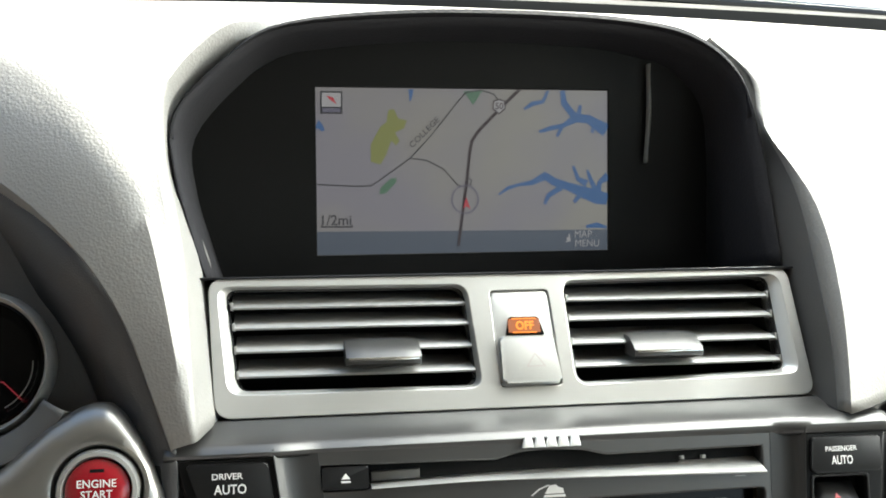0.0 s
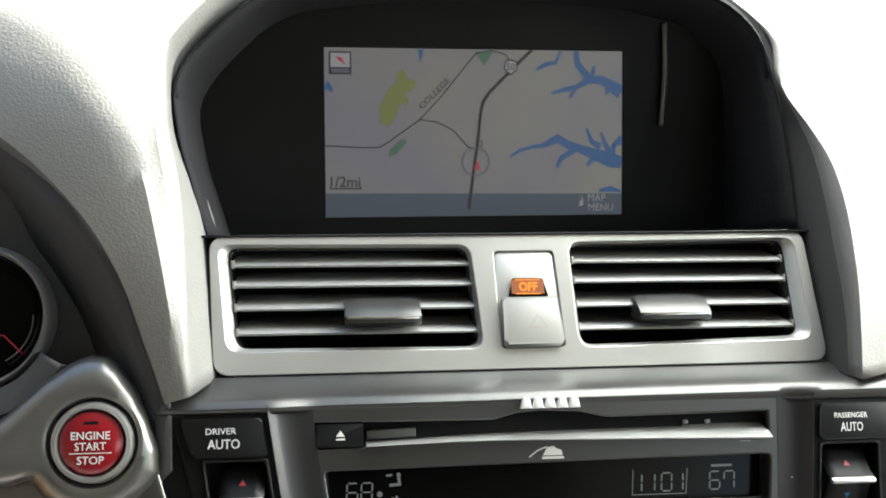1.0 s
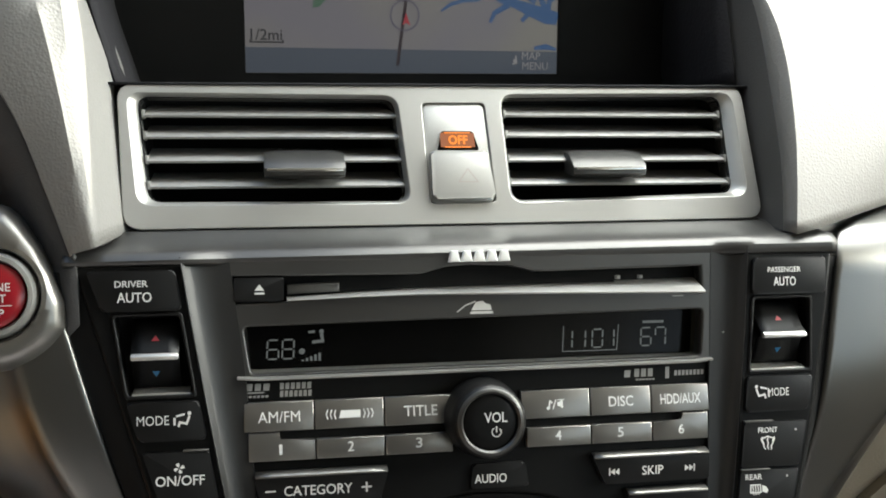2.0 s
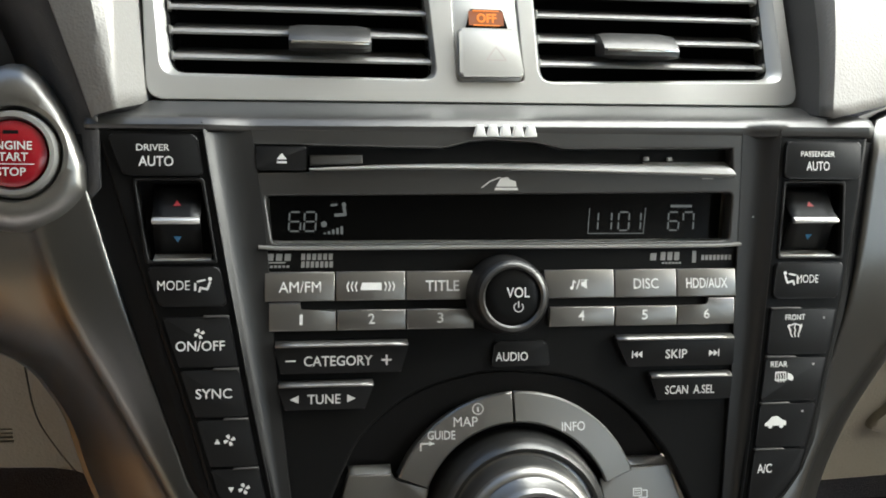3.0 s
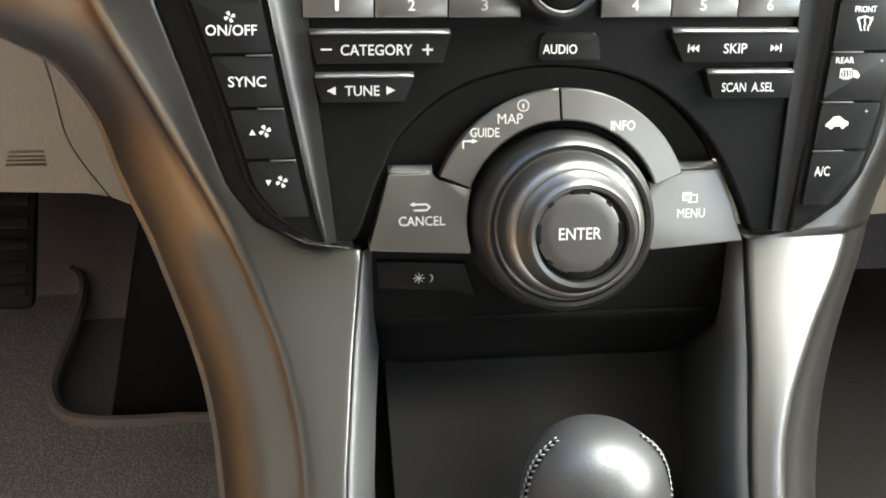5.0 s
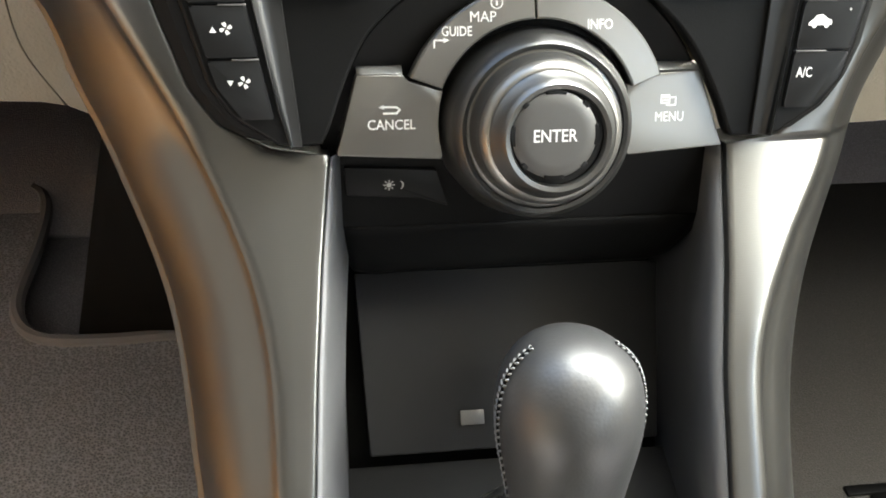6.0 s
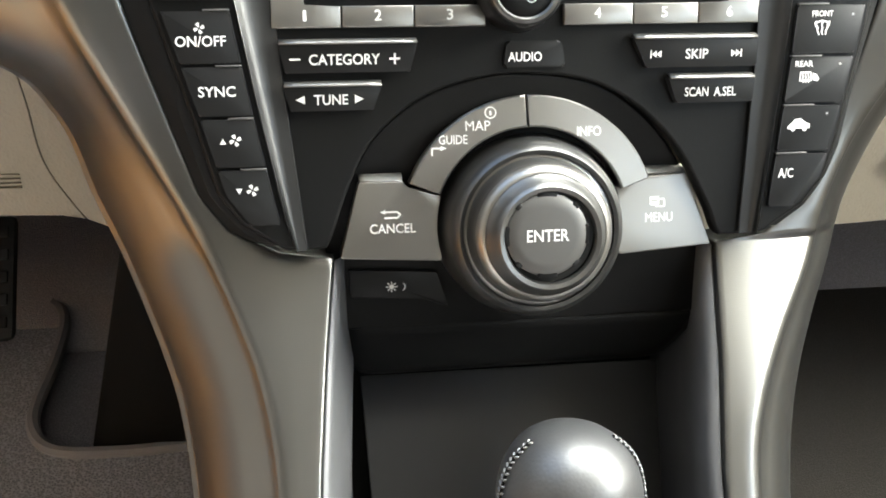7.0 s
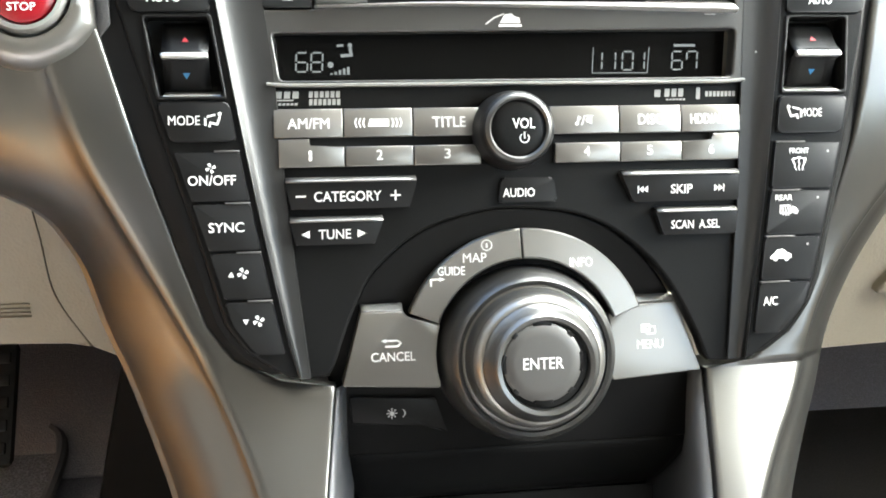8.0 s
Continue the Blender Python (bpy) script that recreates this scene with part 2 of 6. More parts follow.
def lathe(profile, cx, cz, n=56):
    """A turned shape about an axis through (cx, cz) that runs out of the face: (radius, y) from the front's middle to the back."""
    rows = [[(cx + r * math.cos(2 * math.pi * k / n), y, cz + r * math.sin(2 * math.pi * k / n)) for k in range(n)] for r, y in profile]
    bm = loft(rows, ring=True)
    if profile[0][0] < 1e-5:
        bmesh.ops.remove_doubles(bm, verts=bm.verts, dist=1e-7)
    return bm


def box(x0, x1, y0, y1, z0, z1, bevel=0.0, seg=2):
    bm = bmesh.new()
    bmesh.ops.create_cube(bm, size=1)
    for v in bm.verts:
        v.co = ((x0 + x1) / 2 + v.co.x * (x1 - x0), (y0 + y1) / 2 + v.co.y * (y1 - y0), (z0 + z1) / 2 + v.co.z * (z1 - z0))
    if bevel:
        bmesh.ops.bevel(bm, geom=list(bm.edges), offset=bevel, segments=seg, profile=0.5, affect="EDGES")
    return bm


def tube(points, r, n=10):
    """A round cord along a line of points."""
    p = [Vector(q) for q in points]
    rows = []
    for i, c in enumerate(p):
        d = (p[min(i + 1, len(p) - 1)] - p[max(i - 1, 0)]).normalized()
        side = d.cross(Vector((0, 0.3, 1))).normalized()
        up = side.cross(d)
        rows.append([tuple(c + r * (math.cos(2 * math.pi * k / n) * side + math.sin(2 * math.pi * k / n) * up)) for k in range(n)])
    return loft(rows, ring=True)


# ---- centre stack: audio unit ----
RIDGE = [(0.0553, -0.1130), (0.0372, -0.1103), (0.0008, -0.1042), (-0.045, -0.0962), (-0.0886, -0.0877), (-0.101, -0.0840)]
INNER = [(0.0553, -0.0985), (0.0167, -0.0935), (-0.034, -0.0900), (-0.101, -0.083)]
RIDGE_R = [(0.0553, 0.1080), (0.0167, 0.1052), (-0.034, 0.1000), (-0.101, 0.0915)]
INNER_R = [(0.0553, 0.0970), (0.0167, 0.0955), (-0.034, 0.0935), (-0.101, 0.0890)]
SIDE = -0.005

audio = thing("audio_unit", (0, 0, -0.10), "dark grey car audio unit with silver-grey buttons in the dashboard", "car radio")
face = [(along(INNER, z) - 0.0025, z) for z in (0.0545, 0.03, 0.0095)] + [(along(INNER_R, z) + 0.0025, z) for z in (0.0095, 0.03, 0.0545)]
slot = [(-0.0942, 0.0470), (-0.0942, 0.0368), (-0.0752, 0.0372), (-0.066, 0.0386), (-0.03, 0.0392), (0.03, 0.0386), (0.0900, 0.0372), (0.0898, 0.0472), (0.022, 0.0464), (0.012, 0.0488), (-0.004, 0.0496), (-0.014, 0.0490), (-0.024, 0.0464)]
window = [(-0.0905, 0.0283), (-0.0880, 0.0108), (0.0885, 0.0112), (0.0900, 0.0300)]
part("faceplate", pierced(face, [slot, rounded(window, 0.002)], 0.0, 0.006, 0.0008), BAND, audio, "dark grey satin faceplate")
part("slot_lining", box(-0.095, 0.091, 0.0075, 0.03, 0.0355, 0.0505), HOLE, audio, "black inside of the disc slot")
# Sunlight on the lip is put in as bright silver, widening to the right.
part("slot_lip", loft([[*[(x, y, z + c * (0.25 + 0.75 * (x + 0.08) / 0.17)) for y, c in ((0.0012, -0.0020), (-0.0026, -0.0017), (-0.0042, -0.0012), (-0.0044, -0.0007), (-0.0034, -0.0002), (-0.0005, 0.0014), (0.0030, 0.0027), (0.0100, 0.0039))]] for x, _, z in spline([(-0.0745, 0, 0.0380), (-0.03, 0, 0.0392), (0.03, 0, 0.0388), (0.0895, 0, 0.0378)], 16)]), SILVER, audio, "lower lip of the disc slot, silvered for the sun on it")
part("slot_shutter", plate([(-0.0742, 0.0436), (-0.0742, 0.0398), (-0.0545, 0.0404), (-0.0545, 0.0440)], 0.0045, 0.004, 0.0006), CAP, audio)
# Lit right-hand shutter: bright silver in place of the light falling there.
part("slot_shutter", loft([[(x, -0.0012, 0.0384), (x, -0.0008, 0.0392), (x, 0.0060, 0.0414 + 0.0006 * (x - 0.055) / 0.034), (x, 0.0120, 0.0436)] for x in np.linspace(0.0555, 0.0893, 9)]), SILVER, audio, "right slot shutter, silvered for the light on it")
for x in (0.0570, 0.0665):
    part("slot_stud", box(x - 0.0010, x + 0.0010, 0.0060, 0.0085, 0.0424, 0.0440, 0.0003), DIM, audio)
eject = part("eject_button", plate(rounded([(-0.0936, 0.0464), (-0.0936, 0.0376), (-0.0755, 0.0376), (-0.0755, 0.0464)], 0.0008), -0.0006, 0.008, 0.0007), KEY, audio, "black eject button")
mark([[(-0.0862, 0.0416), (-0.0826, 0.0416), (-0.0844, 0.0439)], [(-0.0862, 0.0402), (-0.0826, 0.0402), (-0.0826, 0.0409), (-0.0862, 0.0409)]], -0.0006, PRINT, eject)
# maker's badge and sound badge as plain shapes
for k in range(5):
    xa = -0.0134 + k * 0.0049
    part("badge_block", plate([(xa, 0.0506), (xa + 0.0011, 0.0549), (xa + 0.0036, 0.0550), (xa + 0.0046, 0.0507)], -0.0026, 0.004, 0.0003), PRINT, audio, "white badge block on the upper edge")
mark([*stroke([(-0.0100, 0.0316), (-0.0068, 0.0340), (-0.0030, 0.0354)], 0.0005), [(-0.0052, 0.0306), (0.0040, 0.0306), (0.0038, 0.0316), (-0.0048, 0.0316)], [(-0.0046, 0.0320), (0.0034, 0.0320), (0.0030, 0.0340), (0.0010, 0.0346), (0.0, 0.0356), (-0.0028, 0.0352)]], -0.0001, PRINT, audio, "badge_print")
mark([[(0.0772, 0.0352), (0.0818, 0.0352), (0.0818, 0.0357), (0.0772, 0.0357)]], -0.0001, DIM, audio, "badge_print")
mark([disc(0.0975, 0.0205, 0.0004, 10)], -0.002, DIM, audio, "dust_speck")

# display
display = part("display", plate([(-0.0895, 0.0290), (-0.0880, 0.0100), (0.0885, 0.0105), (0.0900, 0.0305)], 0.0105, 0.003, 0), GLASSBLACK, audio, "dark display showing grey digits")
LCD = glowing("display_digits", (0.42, 0.45, 0.47), 0.05)
SEGMENTS = {"0": "abcdef", "1": "bc", "6": "acdefg", "7": "abcf", "8": "abcdefg"}


def digit(char, x, z, w=0.0043, h=0.0072, lean=0.06):
    t = 0.00062
    at = {"a": (0, h / 2, 1), "g": (0, 0, 1), "d": (0, -h / 2, 1), "f": (-w / 2, h / 4, 0), "b": (w / 2, h / 4, 0), "e": (-w / 2, -h / 4, 0), "c": (w / 2, -h / 4, 0)}
    polys = []
    for s in SEGMENTS[char]:
        dx, dz, flatwise = at[s]
        hw, hh = ((w / 2 - t * 0.8, t / 2) if flatwise else (t / 2, h / 4 - t * 0.6))
        polys.append([(x + dx + a * hw + lean * (dz + b * hh), z + dz + b * hh) for a, b in ((-1, -1), (1, -1), (1, 1), (-1, 1))])
    mark(polys, 0.0105, LCD, display, "digit")


for char, x in (("6", -0.0797), ("8", -0.0740), ("1", 0.0365), ("1", 0.0420), ("0", 0.0492), ("1", 0.0540), ("6", 0.0698), ("7", 0.0760)):
    digit(char, x, 0.0188)
mark(stroke([(0.0352, 0.0240), (0.0345, 0.0140), (0.0572, 0.0140), (0.0582, 0.0240)], 0.00035), 0.0105, LCD, display, "display_border")
mark([[(0.0685, 0.0243), (0.0775, 0.0243), (0.0775, 0.0253), (0.0685, 0.0253)]], 0.0105, LCD, display, "display_caption")
mark([disc(-0.0612, 0.0252, 0.0009, 10), *stroke([(-0.0612, 0.0240), (-0.0608, 0.0215), (-0.0645, 0.0212)], 0.0012), *stroke([(-0.0660, 0.0250), (-0.0640, 0.0252)], 0.0009), *[[(-0.0690 + k * 0.0016, 0.0140), (-0.0680 + k * 0.0016, 0.0140), (-0.0680 + k * 0.0016, 0.0146 + k * 0.0006), (-0.0690 + k * 0.0016, 0.0146 + k * 0.0006)] for k in range(5)], disc(-0.0688, 0.0178, 0.0012, 8)], 0.0105, LCD, display, "blower_symbol")

# black lower field
arch_points = [(-0.0730, -0.1010), (-0.0700, -0.0950), (-0.0641, -0.0789), (-0.0549, -0.0617), (-0.0369, -0.0469), (-0.0144, -0.0398), (0.0037, -0.0387), (0.0266, -0.0419), (0.0450, -0.0515), (0.0614, -0.0679), (0.0731, -0.0891), (0.0770, -0.0990), (0.0790, -0.1020)]
arch = [(x, z) for x, _, z in spline([(x, 0, z) for x, z in arch_points], 50)]
lower = [(along(INNER, 0.0092) - 0.001, 0.0092), (along(INNER, -0.034) - 0.001, -0.034), (along(INNER, -0.101), -0.1015)] + [p for p in arch] + [(along(INNER_R, -0.101), -0.1020), (along(INNER_R, -0.034) + 0.001, -0.034), (along(INNER_R, 0.0092) + 0.001, 0.0092)]
part("lower_panel", pierced(lower, [], 0.002, 0.006, 0.0012), BLACK, audio, "black lower field round the buttons")
part("ledge", loft([[(x, 0.0010, z - 0.0012), (x, -0.0020, z - 0.0009), (x, -0.0022, z - 0.0003), (x, 0.0004, z + 0.0005), (x, 0.0090, z + 0.0022)] for x, z in ((-0.0930 + 0.1860 * k / 24, 0.0094 + 0.0003 * k / 24 + 0.0006 * (abs(k / 12 - 1) > 0.95)) for k in range(25))]), VENT, audio, "thin bright ledge under the display")
# sound system badges as plain bars
def badge(x0, x1, z0, z1, n):
    """A row of n small printed blocks."""
    w = (x1 - x0) / n
    for k in range(n):
        xa = x0 + k * w
        mark([[(xa, z0), (xa + w * 0.72, z0), (xa + w * 0.80, z1), (xa + w * 0.08, z1)]], 0.002, DIM, audio, "badge_print")


for spec in ((-0.0900, -0.0806, 0.0044, 0.0070, 3), (-0.0900, -0.0812, 0.0034, 0.0040, 1), (-0.0890, -0.0815, 0.0018, 0.0027, 5), (-0.0776, -0.0655, 0.0046, 0.0070, 6), (-0.0776, -0.0655, 0.0018, 0.0041, 7), (0.0570, 0.0604, 0.0036, 0.0064, 1), (0.0612, 0.0696, 0.0036, 0.0068, 3), (0.0618, 0.0700, 0.0022, 0.0029, 6), (0.0742, 0.0764, 0.0026, 0.0072, 1), (0.0780, 0.0908, 0.0036, 0.0056, 8)):
    badge(*spec)

# two rows of buttons with a groove between, its shade put in as dark bars
top_x = [-0.0911, -0.0651, -0.0389, -0.0113, 0.0140, 0.0419, 0.0670, 0.0914]
low_x = [-0.0896, -0.0647, -0.0388, -0.0128, 0.0160, 0.0421, 0.0672, 0.0908]
names = [("AM/FM", 0.0154), ("", 0.0), ("TITLE", 0.0127), None, ("", 0.0), ("DISC", 0.0100), ("HDD/AUX", 0.0169)]
BUTTON_Y = -0.0016
for i, name in enumerate(names):
    if name is None:
        continue
    x0, x1 = top_x[i] + 0.00022, top_x[i + 1] - 0.00022
    a, b = low_x[i] + 0.00022, low_x[i + 1] - 0.00022
    lip = -0.0104
    outline = [(x0, lip), (x0, 0.0003), (x1, 0.0003), (x1, lip)]
    b1 = part("source_button", plate(outline, lambda x, z: BUTTON_Y + 0.12 * (z + 0.011), 0.005, 0.0005), BUTTON, audio, "satin grey source button")
    b2 = part("preset_button", plate([(a, -0.0214), *([(a, -0.0109), (-0.0780, -0.0109), (-0.0780, -0.0139), (b, -0.0139)] if i == 0 else [(a, -0.0139), (0.0796, -0.0139), (0.0796, -0.0109), (b, -0.0109)] if i == 6 else [(a, -0.0139), (b, -0.0139)]), (b, -0.0214)], BUTTON_Y + 0.0004, 0.005, 0.0005), BUTTON, audio, "satin grey preset button")
    text, width = name
    cx = (x0 + x1) / 2
    if text:
        lettering(text, cx, -0.0052, width, 0.0040, lambda x, z: BUTTON_Y + 0.12 * (z + 0.011), PRINT, b1)
    elif i == 1:
        bars = []
        for s in (-1, 1):
            for k in range(3):
                bars += stroke([(cx + s * (0.0052 + k * 0.0015), -0.0036), (cx + s * (0.0058 + k * 0.0015), -0.0052), (cx + s * (0.0052 + k * 0.0015), -0.0068)], 0.0005)
        bars += [[(cx - 0.004, -0.0066), (cx - 0.0032, -0.0038), (cx + 0.004, -0.0038), (cx + 0.004, -0.0066)]]
        mark(bars, lambda x, z: BUTTON_Y + 0.12 * (z + 0.011), PRINT, b1)
    else:
        mark([*stroke([(cx - 0.0028, -0.0068), (cx - 0.0024, -0.0038), (cx - 0.0016, -0.0046)], 0.0006), disc(cx - 0.0032, -0.0066, 0.0007, 8), *stroke([(cx - 0.0012, -0.0070), (cx, -0.0036)], 0.0004), [(cx + 0.0006, -0.0044), (cx + 0.0014, -0.0044), (cx + 0.0028, -0.0034), (cx + 0.0028, -0.0070), (cx + 0.0014, -0.0060), (cx + 0.0006, -0.0060)], *stroke([(cx + 0.0006, -0.0036), (cx + 0.0034, -0.0036)], 0.0003)], lambda x, z: BUTTON_Y + 0.12 * (z + 0.011), PRINT, b1)
    number = "123_456"[i]
    lettering(number, {"1": -0.0777, "2": -0.0518, "3": -0.0260, "4": 0.0286, "5": 0.0539, "6": 0.0791}[number], -0.0172, 0.0012 if number == "1" else 0.0024, 0.0038, BUTTON_Y + 0.0003, PRINT, b2)

for xa, xb in ((-0.0785, -0.0100), (0.0120, 0.0798)):
    part("groove", box(xa, xb, 0.0012, 0.0030, -0.0142, -0.0100), HOLE, audio, "dark bar for the shade in the groove between the button rows")

# volume knob
VX, VZ = -0.0012, -0.0088
volume = part("volume_knob", lathe([(0.0104, -0.0150), (0.0113, -0.0156), (0.0128, -0.0150), (0.0138, -0.0135), (0.0142, -0.0100), (0.0150, -0.0030), (0.0152, 0.0040)], VX, VZ), KEY, audio, "round black volume knob")
part("knob_ring", lathe([(0.0105, -0.0152), (0.0112, -0.0159), (0.0120, -0.0157), (0.0127, -0.0150)], VX, VZ), BAND, volume, "dark metal ring")
cap = part("knob_cap", lathe([(0.0, -0.0152), (0.006, -0.0152), (0.0096, -0.0148), (0.0105, -0.0140)], VX, VZ), BLACK, volume)
lettering("VOL", VX + 0.0018, VZ + 0.0018, 0.0086, 0.0038, -0.0153, PRINT, volume)
mark([*stroke(disc(VX + 0.0020, VZ - 0.0036, 0.0017, 20, 125, 415), 0.0004), *stroke([(VX + 0.0020, VZ - 0.0016), (VX + 0.0020, VZ - 0.0036)], 0.0005)], -0.0153, PRINT, volume)


def key(name, outline, y, parent, label, mat=KEY, depth=0.006, bevel=0.0009, r=0.0008):
    return part(name, plate(rounded(outline, r), y, depth, bevel, 3), mat, parent, label)


# four wedge keys with a bright upper edge
def wedge(outline, name):
    k = key(name, outline, lambda x, z: -0.0026 - 0.10 * (z - outline[0][1]), audio, "black wedge-shaped audio key", bevel=0.0026)
    (xa, za), (xb, zb) = outline[0], outline[1]
    rows = [[(x, y, z + dz) for y, dz in ((-0.0034, -0.0010), (-0.0030, -0.0004), (-0.0018, 0.0003), (0.0006, 0.0007))] for x, z in ((xa + 0.0006 + (xb - xa - 0.0012) * k / 8, za + (zb - za) * k / 8) for k in range(9))]
    part("key_edge", loft(rows), BUTTON, k, "satin upper edge", solid=-0.0004)
    return k


category = wedge([(-0.0878, -0.0262), (-0.0378, -0.0262), (-0.0408, -0.0372), (-0.0852, -0.0372)], "category_key")
lettering("CATEGORY", -0.0642, -0.0325, 0.0252, 0.0038, lambda x, z: -0.0026 - 0.10 * (z + 0.0262), PRINT, category)
mark([*stroke([(-0.0834, -0.0323), (-0.0800, -0.0323)], 0.0006), *stroke([(-0.0480, -0.0325), (-0.0446, -0.0325)], 0.0007), *stroke([(-0.0463, -0.0308), (-0.0463, -0.0342)], 0.0007)], lambda x, z: -0.0026 - 0.10 * (z + 0.0262), PRINT, category)
tune = wedge([(-0.0866, -0.0410), (-0.0508, -0.0410), (-0.0544, -0.0506), (-0.0838, -0.0506)], "tune_key")
lettering("TUNE", -0.0695, -0.0466, 0.0121, 0.0036, lambda x, z: -0.0026 - 0.10 * (z + 0.0410), PRINT, tune)
mark([[(-0.0820, -0.0465), (-0.0788, -0.0450), (-0.0788, -0.0480)], [(-0.0578, -0.0465), (-0.0610, -0.0450), (-0.0610, -0.0480)]], lambda x, z: -0.0026 - 0.10 * (z + 0.0410), PRINT, tune)
skip = wedge([(0.0418, -0.0260), (0.0902, -0.0260), (0.0902, -0.0374), (0.0472, -0.0374)], "skip_key")
lettering("SKIP", 0.0665, -0.0326, 0.0088, 0.0036, lambda x, z: -0.0026 - 0.10 * (z + 0.0260), PRINT, skip)
arrows = []
for cx, s in ((0.0509, -1), (0.0817, 1)):
    arrows += [[(cx - s * 0.0018, -0.0312), (cx - s * 0.0018, -0.0338), (cx, -0.0325)], [(cx, -0.0312), (cx, -0.0338), (cx + s * 0.0018, -0.0325)], *stroke([(cx + s * 0.0021, -0.0312), (cx + s * 0.0021, -0.0338)], 0.0005)]
mark(arrows, lambda x, z: -0.0026 - 0.10 * (z + 0.0260), PRINT, skip)
scan = wedge([(0.0555, -0.0407), (0.0894, -0.0407), (0.0890, -0.0506), (0.0592, -0.0506)], "scan_key")
lettering("SCAN  A.SEL", 0.0721, -0.0466, 0.0200, 0.0034, lambda x, z: -0.0026 - 0.10 * (z + 0.0407), PRINT, scan)
audio_key = key("audio_key", [(-0.0050, -0.0268), (0.0146, -0.0268), (0.0158, -0.0284), (0.0170, -0.0364), (-0.0062, -0.0364)], 0.0002, audio, "small black audio key", r=0.0014)
lettering("AUDIO", 0.0017, -0.0326, 0.0126, 0.0034, 0.0002, PRINT, audio_key)

# ---- centre stack: upper band and shoulders ----
stack = thing("centre_stack_frame", (0, 0, -0.1), "dark grey satin frame round the centre stack controls", "dashboard panel")
rows = []
for x in np.linspace(-0.1530, 0.1463, 121):
    u = min(1.0, max(0.0, (x + 0.1130) / 0.020)) if x < 0 else min(1.0, max(0.0, (0.1100 - x) / 0.016))
    crest = SIDE * (1 - u * u * (3 - 2 * u))
    end = 0.0012 * (x - 0.0) / 0.15
    rows.append([(x, crest + 0.0010, 0.0512), (x, crest - 0.0001, 0.0524), (x, crest - 0.0003, 0.0545 + end), (x, crest + 0.0012, 0.0565 + end), (x, crest + 0.0040, 0.0582 + end), (x, 0.0110, 0.0606 + end), (x, 0.0225, 0.0652 + end * 0.6), (x, 0.0330, 0.0668 + end * 0.6)])
part("upper_band", loft(rows), BAND, stack, "rounded dark grey band above the audio unit", solid=-0.001)
for ridge, inner, s in ((RIDGE, INNER, 1), (RIDGE_R, INNER_R, -1)):
    rows = []
    for z in np.linspace(0.0545, -0.1012, 40):
        xr, xi = along(ridge, z), along(inner, z)
        rows.append([(xr, SIDE + 0.008, z), (xr, SIDE + 0.0004, z), (xr + s * 0.0003, SIDE, z), (xr + (xi - xr) * 0.06, SIDE + 0.0002, z), *[(xr + (xi - xr) * u, SIDE + 0.0002 + 0.0046 * (1 - (1 - u) ** 3.0), z) for u in (0.16, 0.28, 0.42, 0.58, 0.76, 0.92)], (xi + s * 0.0030, -0.0002, z), (xi + s * 0.0032, 0.0006, z)])
    part("shoulder", loft(rows), SHOULDER, stack, "satin black concave shoulder")

# ---- centre stack: climate control panels ----
OUTER_L = [(0.0540, -0.1520), (0.0460, -0.1478), (0.0007, -0.1345), (-0.0541, -0.1178), (-0.0790, -0.1110), (-0.0900, -0.1030), (-0.0998, -0.0885)]
OUTER_R = [(0.0550, 0.1450), (0.0285, 0.1415), (-0.0223, 0.1325), (-0.0691, 0.1215), (-0.0800, 0.1180), (-0.0900, 0.1100), (-0.1000, 0.0945)]
ROWS_Z = [(0.0500, 0.0353), (0.0343, 0.0040), (0.0030, -0.0115), (-0.0152, -0.0332), (-0.0342, -0.0514), (-0.0524, -0.0694), (-0.0704, -0.0905)]
KEY_Y = -0.0058


def fan(cx, cz, r=0.0019):
    out = []
    for k in range(4):
        a = radians(k * 90 + 20)
        out.append([(cx + rr * math.cos(a + b), cz + rr * math.sin(a + b)) for rr, b in ((r * 0.15, 0), (r * 0.7, -0.55), (r * 1.15, -0.25), (r * 1.1, 0.35), (r * 0.6, 0.4))])
    return out


def seated(cx, cz, s=1.0):
    """An airflow symbol of a few strokes."""
    p = [disc(cx + s * 0.0022, cz + 0.0021, 0.0007, 10), *stroke([(cx + s * 0.0022, cz + 0.0010), (cx + s * 0.0012, cz - 0.0016), (cx - s * 0.0012, cz - 0.0010), (cx - s * 0.0016, cz - 0.0024)], 0.0008), *stroke([(cx - s * 0.0022, cz + 0.0012), (cx + s * 0.0004, cz + 0.0018)], 0.0007), *stroke([(cx - s * 0.0030, cz + 0.0004), (cx - s * 0.0030, cz - 0.0018)], 0.0008)]
    return p


